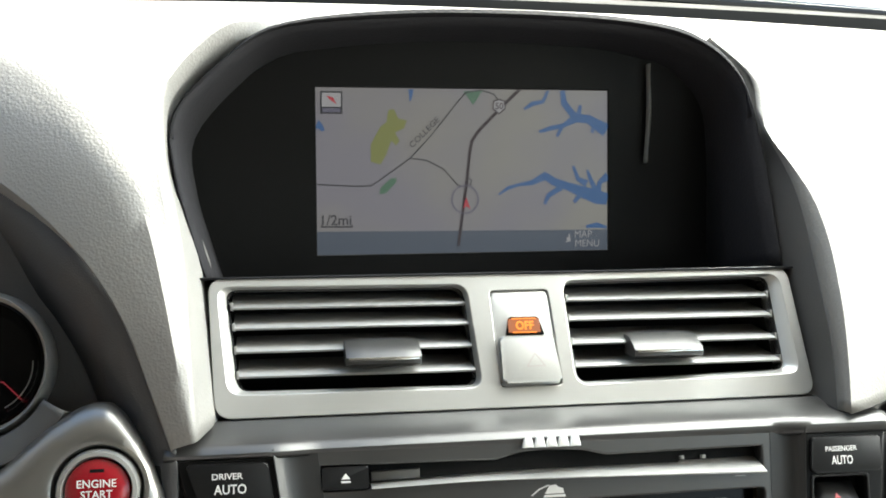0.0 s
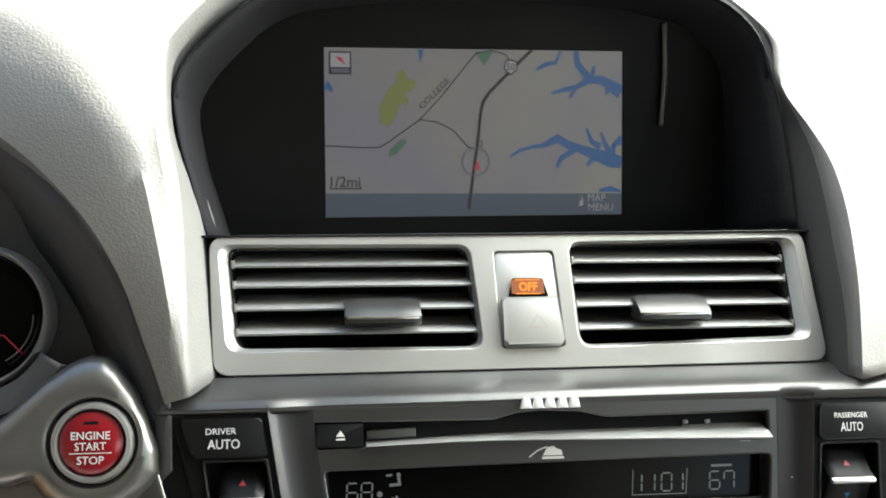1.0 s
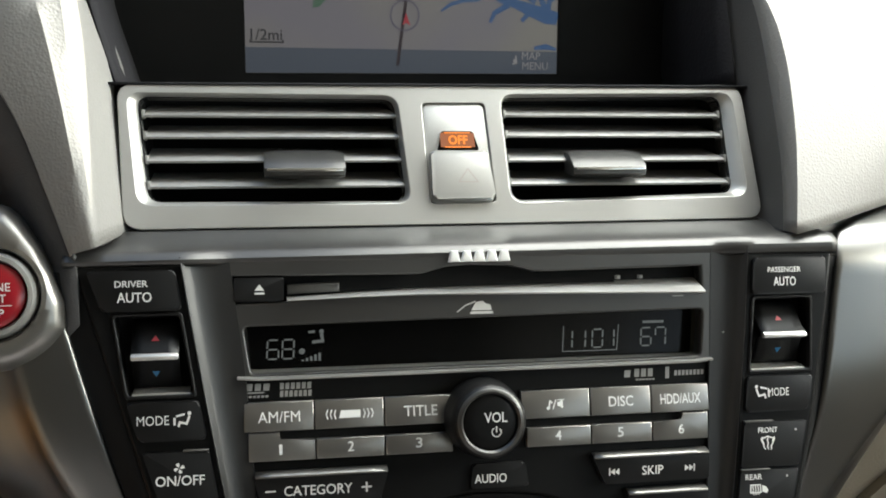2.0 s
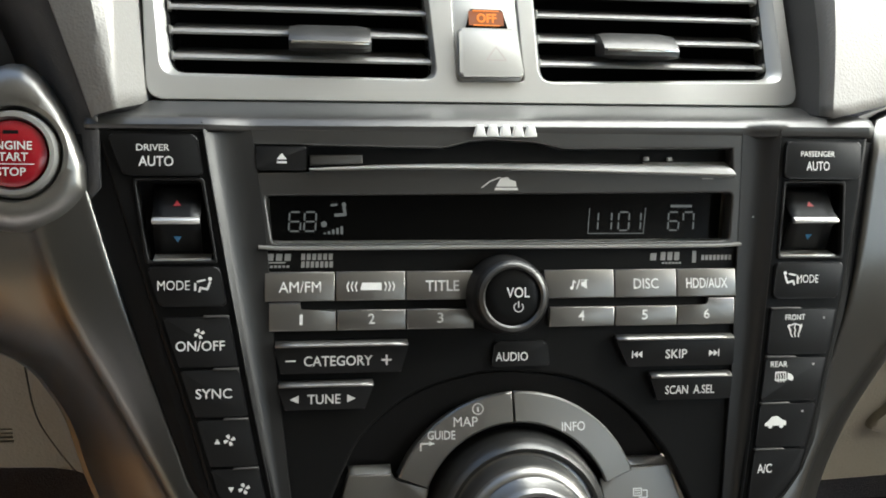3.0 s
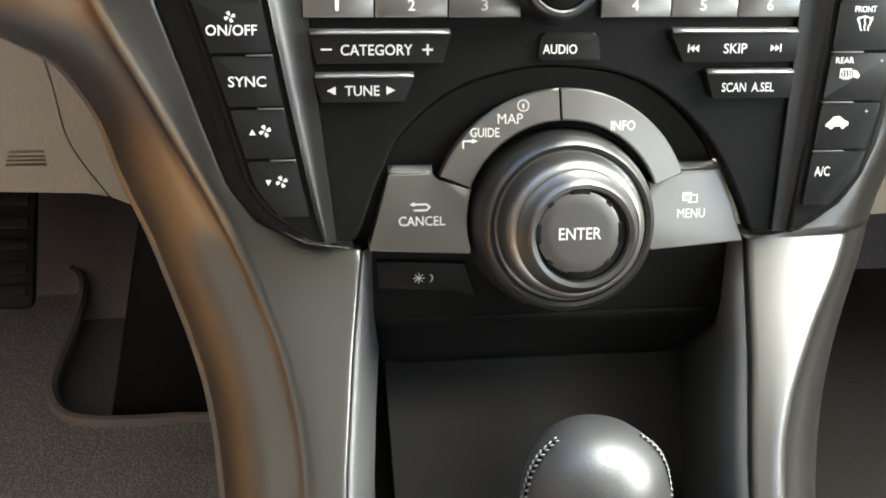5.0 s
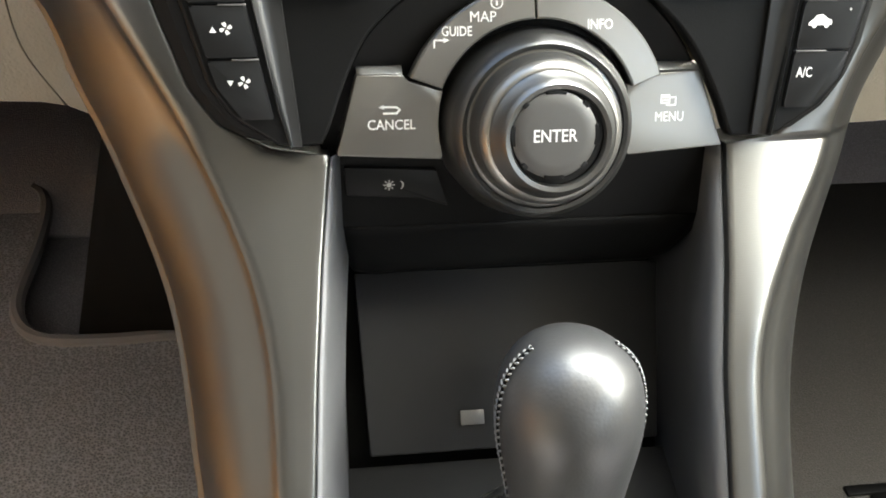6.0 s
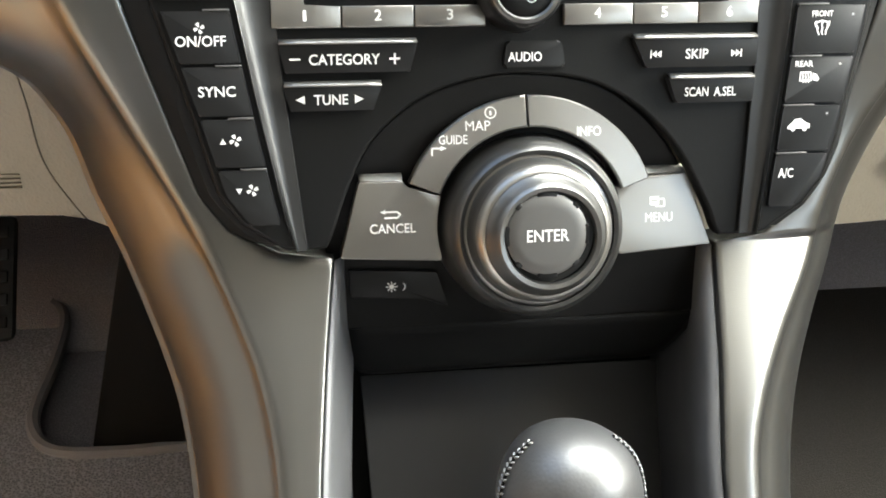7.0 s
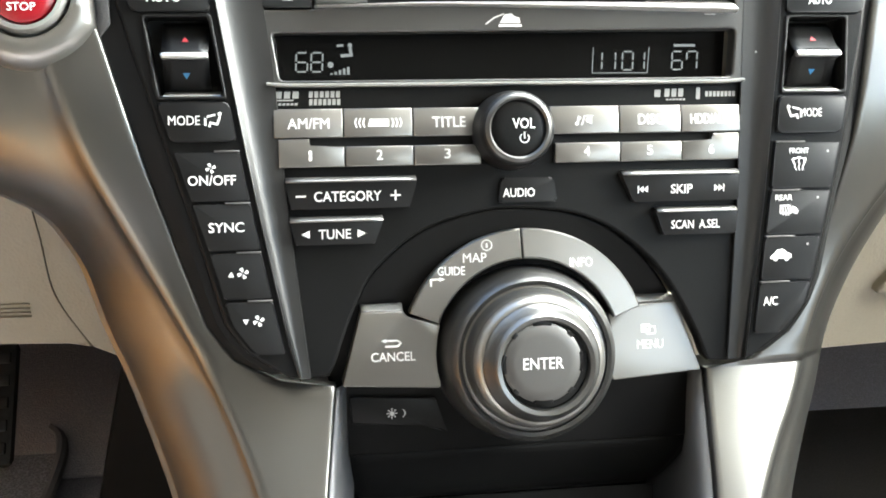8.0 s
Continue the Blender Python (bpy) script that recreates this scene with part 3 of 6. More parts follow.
def climate_panel(side, outer, ridge):
    s = 1 if side == "driver" else -1
    panel = thing("climate_panel", (0.5 * (outer[0][1] + ridge[0][1]), 0, -0.09), f"black {side} climate control panel with printed keys beside the audio unit", "climate controls", group="climate panels")
    outline = [(x, z) for z, x in outer] + [(along(ridge, z) + s * 0.0008, z) for z in (-0.1005, -0.06, -0.02, 0.02, 0.054)]
    rocker = [(along(outer, 0.0335) + s * 0.0085, 0.0335), (along(outer, 0.0050) + s * 0.0045, 0.0050), (along(ridge, 0.0050) - s * 0.0035, 0.0050), (along(ridge, 0.0335) - s * 0.0035, 0.0335)]
    rocker = rounded(rocker, 0.0016)
    part("panel", pierced(outline, [rocker], -0.0040, 0.008, 0.0014), BLACK, panel, "black satin panel")
    part("rocker_recess", plate([(x, z) for x, z in rocker], 0.0045, 0.003, 0), HOLE, panel)
    x0, x1 = along(outer, 0.019) + s * 0.0100, along(ridge, 0.019) - s * 0.0060
    tilt = [[(x, y, z) for x in np.linspace(x0, x1, 5)] for y, z in ((0.004, 0.0325), (0.0005, 0.0300), (-0.0050, 0.0222), (-0.0078, 0.0205), (-0.0078, 0.0186), (-0.0040, 0.0170), (0.0005, 0.0085), (0.0040, 0.0065))]
    rock = part("temperature_rocker", loft(tilt), KEY, panel, "black temperature rocker", solid=-0.001)
    bm = box(min(x0, x1), max(x0, x1), -0.0094, -0.0060, 0.0180, 0.0213, 0.0007)
    for v in bm.verts:
        if v.co.z > 0.0197:
            v.co.z -= 0.0016 * (-0.0060 - v.co.y) / 0.0034
    part("rocker_bar", bm, SILVER, rock, "bright silver bar")
    part("rocker_sill", loft([[(x, -0.0036, 0.0046), (x, -0.0030, 0.0056), (x, 0.0030, 0.0072)] for x in np.linspace(along(outer, 0.0050) + s * 0.0058, along(ridge, 0.0050) - s * 0.0048, 7)]), VENT, panel, "bright lower edge of the rocker recess")
    part("rocker_frame", pierced(rounded([(x + (0.0012 if x > sum(p[0] for p in rocker) / len(rocker) else -0.0012), z + (0.0012 if z > 0.019 else -0.0012)) for x, z in rocker], 0.0004, 1), [rocker], KEY_Y + 0.0008, 0.003, 0.0005), KEY, panel)
    xm = (x0 + x1) / 2
    mark([[(xm - 0.0014, 0.0246), (xm + 0.0014, 0.0246), (xm, 0.0266)]], lambda x, z: 0.0005 - (0.03 - z) * 0.705 - 0.0003, REDMARK, rock)
    mark([[(xm - 0.0014, 0.0136), (xm + 0.0014, 0.0136), (xm, 0.0114)]], lambda x, z: -0.0040 + (0.017 - z) * 0.53 - 0.0003, BLUEMARK, rock)
    keys = []
    for i, (za, zb) in enumerate(ROWS_Z):
        if i == 1:
            keys.append(None)
            continue
        pad = 0.0048 if i == 0 else 0.0030
        q = [(along(outer, za) + s * pad, za), (along(outer, zb) + s * pad, zb), (along(ridge, zb) - s * 0.0020, zb), (along(ridge, za) - s * 0.0020, za)]
        if i == 6:
            q[1:2] = [(along(outer, zb + 0.011) + s * 0.0030, zb + 0.011), (along(ridge, zb) - s * 0.0125, zb)]
        if i == 0 and s < 0:
            q[0], q[1] = (along(outer, za) - 0.0035, za), (along(outer, zb) - 0.0018, zb)
        if i >= 2:
            q = [(x, z - 0.0002 if z == za else z) for x, z in q]
        keys.append(key("climate_key", q, KEY_Y, panel, "black climate key", r=0.0022 if i in (0, 2) else 0.0010, bevel=0.0007))
        if i >= 3:
            part("key_ridge", plate([(q[-1][0] - s * (0.009 if s > 0 else 0.0), za - 0.0002), (q[-1][0] - s * (0.009 if s > 0 else 0.0), za + 0.0004), (q[-1][0] + (0 if s > 0 else 0.012), za + 0.0004), (q[-1][0] + (0 if s > 0 else 0.012), za - 0.0002)], KEY_Y - 0.0004, 0.002, 0.0002), CAP, keys[-1])
    return panel, keys


driver, dk = climate_panel("driver", OUTER_L, RIDGE)
lettering("DRIVER", -0.1294, 0.0452, 0.0114, 0.0023, KEY_Y, PRINT, dk[0])
lettering("AUTO", -0.1284, 0.0404, 0.0120, 0.0036, KEY_Y, PRINT, dk[0])
lettering("MODE", -0.1227, -0.0038, 0.0112, 0.0034, KEY_Y, PRINT, dk[2])
mark(seated(-0.1122, -0.0037), KEY_Y, PRINT, dk[2])
lettering("ON/OFF", -0.1136, -0.0256, 0.0172, 0.0036, KEY_Y, PRINT, dk[3])
mark(fan(-0.1139, -0.0212, 0.0017), KEY_Y, PRINT, dk[3])
lettering("SYNC", -0.1090, -0.0429, 0.0128, 0.0036, KEY_Y, PRINT, dk[4])
mark([[(-0.1090, -0.0612), (-0.1068, -0.0612), (-0.1079, -0.0592)], *fan(-0.1036, -0.0599)], KEY_Y, PRINT, dk[5])
mark([[(-0.1042, -0.0770), (-0.1020, -0.0770), (-0.1031, -0.0790)], *fan(-0.0985, -0.0777)], KEY_Y, PRINT, dk[6])
passenger, pk = climate_panel("passenger", OUTER_R, RIDGE_R)
lettering("PASSENGER", 0.1224, 0.0450, 0.0142, 0.0021, KEY_Y, PRINT, pk[0])
lettering("AUTO", 0.1225, 0.0403, 0.0096, 0.0036, KEY_Y, PRINT, pk[0])
lettering("MODE", 0.1186, -0.0037, 0.0090, 0.0032, KEY_Y, PRINT, pk[2])
mark(seated(0.1114, -0.0035, -1), KEY_Y, PRINT, pk[2])
lettering("FRONT", 0.1136, -0.0187, 0.0082, 0.0022, KEY_Y, PRINT, pk[3])
lettering("REAR", 0.1071, -0.0370, 0.0070, 0.0022, KEY_Y, PRINT, pk[4])
lettering("A/C", 0.1014, -0.0778, 0.0060, 0.0036, KEY_Y, PRINT, pk[6])
wavy = []
for k in (-1, 0, 1):
    wavy += stroke([(0.1135 + k * 0.0013 * (1 + 0.25 * j) + 0.0002 * (-1) ** j, -0.0263 + j * 0.0012) for j in range(5)], 0.0005)
mark([*stroke([(0.1118, -0.0246), (0.1106, -0.0222), (0.1135, -0.0212), (0.1164, -0.0222), (0.1152, -0.0246)], 0.0005), *wavy], KEY_Y, PRINT, pk[3], "defrost_symbol")
wavy = []
for k in (-1, 0, 1):
    wavy += stroke([(0.1078 + k * 0.0011 + 0.0002 * (-1) ** j, -0.0440 + j * 0.0010) for j in range(5)], 0.0004)
mark([*stroke([(0.1058, -0.0402), (0.1056, -0.0432), (0.1100, -0.0432), (0.1098, -0.0402), (0.1058, -0.0402)], 0.0005), *wavy, [(0.1106, -0.0404), (0.1122, -0.0410), (0.1132, -0.0424), (0.1126, -0.0436), (0.1106, -0.0430)]], KEY_Y, PRINT, pk[4], "defrost_symbol")
mark([[(0.1014, -0.0602), (0.1030, -0.0590), (0.1042, -0.0576), (0.1066, -0.0573), (0.1086, -0.0588), (0.1102, -0.0594), (0.1102, -0.0610), (0.1014, -0.0612)], disc(0.1036, -0.0612, 0.0009, 12), disc(0.1082, -0.0612, 0.0009, 12)], KEY_Y, PRINT, pk[5], "recirculation_symbol")
for k, x, z in ((3, 0.1256, -0.0190), (4, 0.1214, -0.0372), (5, 0.1170, -0.0556)):
    mark([disc(x, z, 0.0005, 10)], KEY_Y, DIM, pk[k], "pilot_light")

# ---- controller pad under the audio unit ----


def KP(x, z):
    return -0.0091 - 0.235 * z


pad = thing("controller_pad", (0, 0.02, -0.15), "black navigation controller housing with a large silver-ringed dial", "car controls")
housing = [(-0.0735, -0.1030)] + arch[2:-2] + [(0.0800, -0.1030), (0.0818, -0.1100), (0.0838, -0.1310), (0.0828, -0.1380), (-0.0690, -0.1390), (-0.0695, -0.1200)]
part("housing", pierced(housing, [], lambda x, z: KP(x, z) + 0.0030, 0.012, 0.0012), BLACK, pad, "black plastic housing")
rows = []
for u in np.linspace(0, 1, 33):
    xt, zt = -0.0688 + u * 0.1514, -0.1376
    xb, zb = -0.0603 + u * 0.1300, -0.1622 + 0.0010 * u
    end = max(0.0, abs(2 * u - 1) - 0.9) * 10
    rows.append([(xt + (xb - xt) * v ** (1.6 if abs(2 * u - 1) > 0.5 else 1.0), KP(0, zt + (zb - zt) * v) + 0.0030 + dy + 0.004 * end, zt + (zb - zt) * v) for v, dy in ((0.0, 0.0003), (0.08, -0.0003), (0.2, 0.0005), (0.45, 0.0020), (0.7, 0.0040), (0.9, 0.0062), (1.0, 0.0090))] + [(xb, KP(0, zb) + 0.045, zb + 0.002)])
part("housing_lip", loft(rows), BLACK, pad, "rounded lower lip", solid=-0.0015)
CX, CZ = 0.0046, -0.0955


def KF(x, z):
    return 0.0020 + 0.11 * (math.hypot(x - CX, z - CZ) - 0.043)


def ring_key(a0, a1):
    """A key bent round the dial, its face falling outwards."""
    rows = []
    for k, a in enumerate([a0, *np.linspace(a0 + 0.6, a1 - 0.6, 26), a1]):
        sunk = 0.0007 if k in (0, 27) else 0.0
        row = []
        for r, dy in ((0.0372, 0.012), (0.0372, 0.0007), (0.0379, 0.0), (0.0483, 0.0), (0.0490, 0.0007), (0.0490, 0.012)):
            x, z = CX + r * math.cos(radians(a)), CZ + r * math.sin(radians(a))
            row.append((x, KF(x, z) + max(dy, sunk), z))
        rows.append(row)
    bm = loft(rows)
    bm.verts.ensure_lookup_table()
    bm.faces.new(bm.verts[:6])
    bm.faces.new(bm.verts[-6:][::-1])
    return bm


def KM(x, z):
    return 0.0056 + 0.05 * (z + 0.093) + 0.03 * (abs(x - 0.003) - 0.053)


map_key = part("map_key", ring_key(92.6, 159.5), BUTTON, pad, "satin grey curved key")
lettering("MAP", -0.0158, -0.0574, 0.0092, 0.0036, KF, PRINT, map_key)
lettering("GUIDE", -0.0251, -0.0623, 0.0106, 0.0034, KF, PRINT, map_key)
mark([*stroke(disc(-0.0110, -0.0527, 0.0020, 24, 0, 375), 0.0004), *stroke([(-0.0110, -0.0535), (-0.0110, -0.0522)], 0.0007)], KF, PRINT, map_key)
mark([*stroke([(-0.0330, -0.0680), (-0.0330, -0.0654), (-0.0296, -0.0654)], 0.0006), [(-0.0298, -0.0645), (-0.0298, -0.0663), (-0.0276, -0.0654)]], KF, PRINT, map_key)
info_key = part("info_key", ring_key(20.0, 91.9), BUTTON, pad, "satin grey curved key")
lettering("INFO", 0.0265, -0.0604, 0.0094, 0.0036, KF, PRINT, info_key)
cancel = part("cancel_key", plate(rounded([(-0.0603, -0.0776), (-0.0678, -0.1060), (-0.0302, -0.1080)] + [(CX + 0.0360 * math.cos(radians(a)), CZ + 0.0360 * math.sin(radians(a))) for a in (198, 190, 180, 170, 160)] + [(-0.0420, -0.0806), (-0.0436, -0.0776)], 0.0006, 2), KM, 0.016, 0.0012, 3), BUTTON, pad, "satin grey cancel key")
# The glint on the key's top edge is put in with brighter vent paint.
part("key_glint", loft([[(x, KM(x, -0.0776) + dy, -0.0776 + dz) for dy, dz in ((0.0012, -0.0006), (0.0004, 0.0003), (0.0030, 0.0022), (0.0060, 0.0030))] for x in np.linspace(-0.0601, -0.0438, 7)]), VENT, cancel, "painted glint along the upward edge of the key", solid=-0.0004)
lettering("CANCEL", -0.0480, -0.0951, 0.0172, 0.0036, KM, PRINT, cancel)
mark([*stroke([(-0.0512, -0.0889), (-0.0462, -0.0889), (-0.0450, -0.0899), (-0.0462, -0.0911), (-0.0508, -0.0911)], 0.0007), [(-0.0506, -0.0880), (-0.0506, -0.0898), (-0.0526, -0.0889)]], KM, PRINT, cancel)
menu = part("menu_key", plate(rounded([(0.0496, -0.0786), (0.0482, -0.0812)] + [(CX + 0.0360 * math.cos(radians(a)), CZ + 0.0360 * math.sin(radians(a))) for a in (22, 12, 2, -8, -18)] + [(0.0400, -0.1084), (0.0770, -0.1060), (0.0668, -0.0776)], 0.0006, 2), KM, 0.016, 0.0012, 3), BUTTON, pad, "satin grey menu key")
# Same painted glint on the menu key.
part("key_glint", loft([[(x, KM(x, -0.0776) + dy, -0.0778 + dz) for dy, dz in ((0.0012, -0.0006), (0.0004, 0.0003), (0.0030, 0.0022), (0.0060, 0.0030))] for x in np.linspace(0.0500, 0.0666, 7)]), VENT, menu, "painted glint along the upward edge of the key", solid=-0.0004)
lettering("MENU", 0.0556, -0.0946, 0.0110, 0.0036, KM, PRINT, menu)
mark([*stroke([(0.0522, -0.0896), (0.0522, -0.0868), (0.0554, -0.0868), (0.0554, -0.0896), (0.0522, -0.0896)], 0.0005), *stroke([(0.0528, -0.0876), (0.0548, -0.0876)], 0.0004), *stroke([(0.0528, -0.0886), (0.0548, -0.0886)], 0.0004), *stroke([(0.0560, -0.0876), (0.0578, -0.0876), (0.0578, -0.0904), (0.0544, -0.0904)], 0.0005)], KM, PRINT, menu)
dim_key = part("brightness_key", plate(rounded([(-0.0648, -0.1130), (-0.0636, -0.1246), (-0.0360, -0.1262), (-0.0250, -0.1300), (-0.0300, -0.1150)], 0.0012, 3), lambda x, z: KP(x, z) + 0.0012, 0.004, 0.0007), KEY, pad, "black display brightness key")
rays = []
for k in range(8):
    a = radians(k * 45)
    rays += stroke([(-0.0478 + 0.0013 * math.cos(a), -0.1206 + 0.0013 * math.sin(a)), (-0.0478 + 0.0021 * math.cos(a), -0.1206 + 0.0021 * math.sin(a))], 0.0004)
mark([disc(-0.0478, -0.1206, 0.0010, 12), *rays, disc(-0.0432, -0.1207, 0.0016, 12, 110, 250)[::-1] + disc(-0.0424, -0.1207, 0.0016, 12, 230, 130)[::-1]][:9], lambda x, z: KP(x, z) + 0.0012, PRINT, dim_key)
mark([disc(-0.0440, -0.1207, 0.0018, 14, -75, 75) + disc(-0.0445, -0.1207, 0.0018, 14, 62, -62)], lambda x, z: KP(x, z) + 0.0012, PRINT, dim_key)

# dial
dial = part("dial", lathe([(0.0285, -0.0080), (0.0300, -0.0086), (0.0318, -0.0070), (0.0332, -0.0030), (0.0345, 0.0060), (0.0358, 0.0100), (0.0362, 0.0260)], CX + 0.0006, CZ - 0.0006, 72), DIAL, pad, "large dark satin dial base")
knob = part("dial_ring", lathe([(0.0158, -0.0268), (0.0166, -0.0284), (0.0182, -0.0288), (0.0198, -0.0270), (0.0214, -0.0215), (0.0228, -0.0205), (0.0246, -0.0188), (0.0255, -0.0160), (0.0252, -0.0110), (0.0268, -0.0078), (0.0290, -0.0070)], CX, CZ, 72), RING, dial, "dark silver rotating ring")
part("ring_edge", lathe([(0.0222, -0.0212), (0.0230, -0.0209), (0.0246, -0.0192), (0.0252, -0.0176)], CX, CZ, 72), BUTTON, knob, "satin bright edge")
EX, EZ = 0.0032, -0.0943
enter = part("enter_button", lathe([(0.0, -0.0292), (0.0100, -0.0292), (0.0136, -0.0289), (0.0146, -0.0280), (0.0148, -0.0240)], EX, EZ, 64), CAP, dial, "round dark grey enter button")
part("enter_gap", lathe([(0.0146, -0.0272), (0.0164, -0.0272), (0.0166, -0.0262)], EX + 0.0004, EZ - 0.0004, 64), HOLE, dial)
for k in range(8):
    a = 90 + k * 45
    half = 14 if k % 2 == 0 else 5
    pts = [(EX + r * math.cos(radians(b)), EZ + r * math.sin(radians(b))) for r, bs in ((0.0137, np.linspace(a - half, a + half, 6)), (0.0151, np.linspace(a + half, a - half, 6))) for b in bs]
    part("grip_tooth", plate(pts, -0.0288, 0.003, 0.0003), BLACK if k % 2 == 0 else KEY, enter)
lettering("ENTER", EX, EZ, 0.0150, 0.0042, -0.0293, PRINT, enter)

# ---- air vents ----


def VP(x, z):
    return 0.0058 + 0.28 * z


vents = thing("air_vent_panel", (0, 0.03, 0.066), "silver-painted air vent panel with two louvred outlets", "air vent")
mid_hole = rounded([(-0.0158, 0.1176), (0.0110, 0.1178), (0.0128, 0.0752), (-0.0148, 0.0746)], 0.002)
left_rim = rounded([(-0.1352, 0.1212), (-0.0262, 0.1208), (-0.0228, 0.0752), (-0.1302, 0.0754)], 0.006, 6)
right_rim = rounded([(0.0182, 0.1217), (0.1240, 0.1233), (0.1244, 0.0770), (0.0190, 0.0750)], 0.006, 6)
left_hole = rounded([(-0.1310, 0.1200), (-0.0275, 0.1195), (-0.0245, 0.0762), (-0.1258, 0.0768)], 0.005, 6)
right_hole = rounded([(0.0193, 0.1207), (0.1192, 0.1222), (0.1185, 0.0786), (0.0208, 0.0760)], 0.005, 6)
for rim_line, hole in ((left_rim, left_hole), (right_rim, right_hole)):
    part("vent_chamfer", loft([[(x, VP(x, z) + 0.0003, z) for x, z in rim_line], [((x + u) / 2, VP((x + u) / 2, (z + w) / 2) + 0.0018, (z + w) / 2) for (x, z), (u, w) in zip(rim_line, hole)], [(x, VP(x, z) + 0.0050, z) for x, z in hole], [(x, VP(x, z) + 0.0120, z) for x, z in hole]], ring=True), VENT, vents, "silver sloping edge of the outlet")
part("vent_frame", pierced(rounded([(-0.1392, 0.1252), (0.0, 0.1262), (0.1290, 0.1272), (0.1300, 0.0668), (0.0, 0.0661), (-0.1355, 0.0655)], 0.0075, 6), [left_rim, right_rim, mid_hole], VP, 0.010, 0.0005), VENT, vents, "silver satin frame")
for hole, slats, tab in ((left_hole, (0.1125, 0.1035, 0.0935, 0.0830), (-0.0815, -0.0495)), (right_hole, (0.1133, 0.1042, 0.0934, 0.0832), (0.0455, 0.0772))):
    x0, x1 = min(p[0] for p in hole), max(p[0] for p in hole)
    tip = 0.0025
    shell = loft([[(x, VP(x, z) + d, z) for x, z in hole] for d in (0.004, 0.05)], ring=True)
    shell.faces.new([v for v in shell.verts][-len(hole):])
    part("duct", shell, HOLE, vents, "dark air duct", solid=0.0008)
    for z in slats:
        shift = 0.0055 * (0.12 - z) / 0.045 if hole is left_hole else 0.0
        a, b = x0 + 0.0008 + shift * 0.7, x1 - 0.0012 + (0.0020 * (0.12 - z) / 0.045 if hole is left_hole else 0.0)
        rows = []
        for x in np.linspace(a, b, 9):
            y = VP(x, z) + 0.0035
            rows.append([(x, y, z - 0.0010), (x, y - 0.0006, z - 0.0002), (x, y + 0.0002, z + 0.0008), (x, y + 0.012, z + 0.0042), (x, y + 0.024, z + 0.0076), (x, y + 0.024, z + 0.0062), (x, y + 0.012, z + 0.0026)])
        slat = loft(rows, ring=True)
        part("louvre_slat", slat, SLAT, vents, "grey louvre slat")
        for e in (a, b):
            part("slat_pin", box(e - 0.0006, e + 0.0006, VP(e, z) + 0.003, VP(e, z) + 0.008, z - 0.0012, z + 0.0022, 0.0002), SLAT, vents)
    t0, t1 = tab
    z = 0.0935
    rows = []
    for k, x in enumerate(np.linspace(t0, t1, 9)):
        e = 0.0007 if k in (0, 8) else 0.0
        y = VP(x, z)
        rows.append([(x, y + 0.006, z + 0.0042 - e), (x, y - 0.0010, z + 0.0024 - e), (x, y - 0.0075 + e, z - 0.0030), (x, y - 0.0086 + e, z - 0.0044), (x, y - 0.0082 + e, z - 0.0072), (x, y - 0.0050, z - 0.0084 + e), (x, y + 0.006, z - 0.0060 + e)])
    slider = loft(rows, ring=True)
    slider.faces.new([v for v in slider.verts][:7])
    slider.faces.new([v for v in slider.verts][-7:][::-1])
    tabs = part("vent_tab", slider, BAND, vents, "grey sliding tab with a bright front edge")
    part("tab_edge", box(t0 + 0.0008, t1 - 0.0008, VP(0, z) - 0.0092, VP(0, z) - 0.0074, z - 0.0058, z - 0.0044, 0.0004), CHROME, tabs)

hazard = thing("hazard_switch", (0, 0.035, 0.075), "silver hazard switch under a glowing amber OFF light", "car switch")
part("switch_surround", plate(rounded([(-0.0155, 0.1173), (0.0107, 0.1175), (0.0125, 0.0755), (-0.0145, 0.0749)], 0.002), lambda x, z: VP(x, z) + 0.0010, 0.01, 0.0008), VENT, hazard)
part("light_window", plate(rounded([(-0.0082, 0.1055), (0.0050, 0.1055), (0.0072, 0.0972), (-0.0105, 0.0972)], 0.0006), VP, 0.003, 0.0004), GLASSBLACK, hazard, "black indicator window")
AMBER = glowing("amber_light", (1.0, 0.26, 0.01), 0.30)
mark([stroke([(-0.0072, 0.1016), (0.0036, 0.1016)], 0.0062)[0]], lambda x, z: VP(x, z) - 0.0002, glowing("amber_ground", (1.0, 0.22, 0.005), 0.07), hazard, "amber_field")
lettering("OFF", -0.0016, 0.1016, 0.0082, 0.0040, lambda x, z: VP(x, z) - 0.0006, AMBER, hazard, bold=0.03)
mark([stroke([(-0.0072, 0.1047), (0.0036, 0.1047)], 0.0005)[0], stroke([(-0.0072, 0.0985), (0.0036, 0.0985)], 0.0005)[0]], lambda x, z: VP(x, z) - 0.0006, AMBER, hazard, "amber_line")
part("switch_button", plate(rounded([(-0.0138, 0.0968), (0.0102, 0.0968), (0.0122, 0.0768), (-0.0142, 0.0764)], 0.0018), lambda x, z: VP(x, z) - 0.0030, 0.01, 0.0014, 3), VENT, hazard, "large silver push button")
mark([*stroke([(-0.0030, 0.0835), (0.0010, 0.0890), (0.0050, 0.0835), (-0.0030, 0.0835)], 0.0004)], lambda x, z: VP(x, z) - 0.0030, material("faded_red_print", (0.33, 0.29, 0.27), 0.5), hazard, "faded_triangle")

# ---- navigation screen ----


def SP(x, z):
    return 0.1507 - 0.241 * z


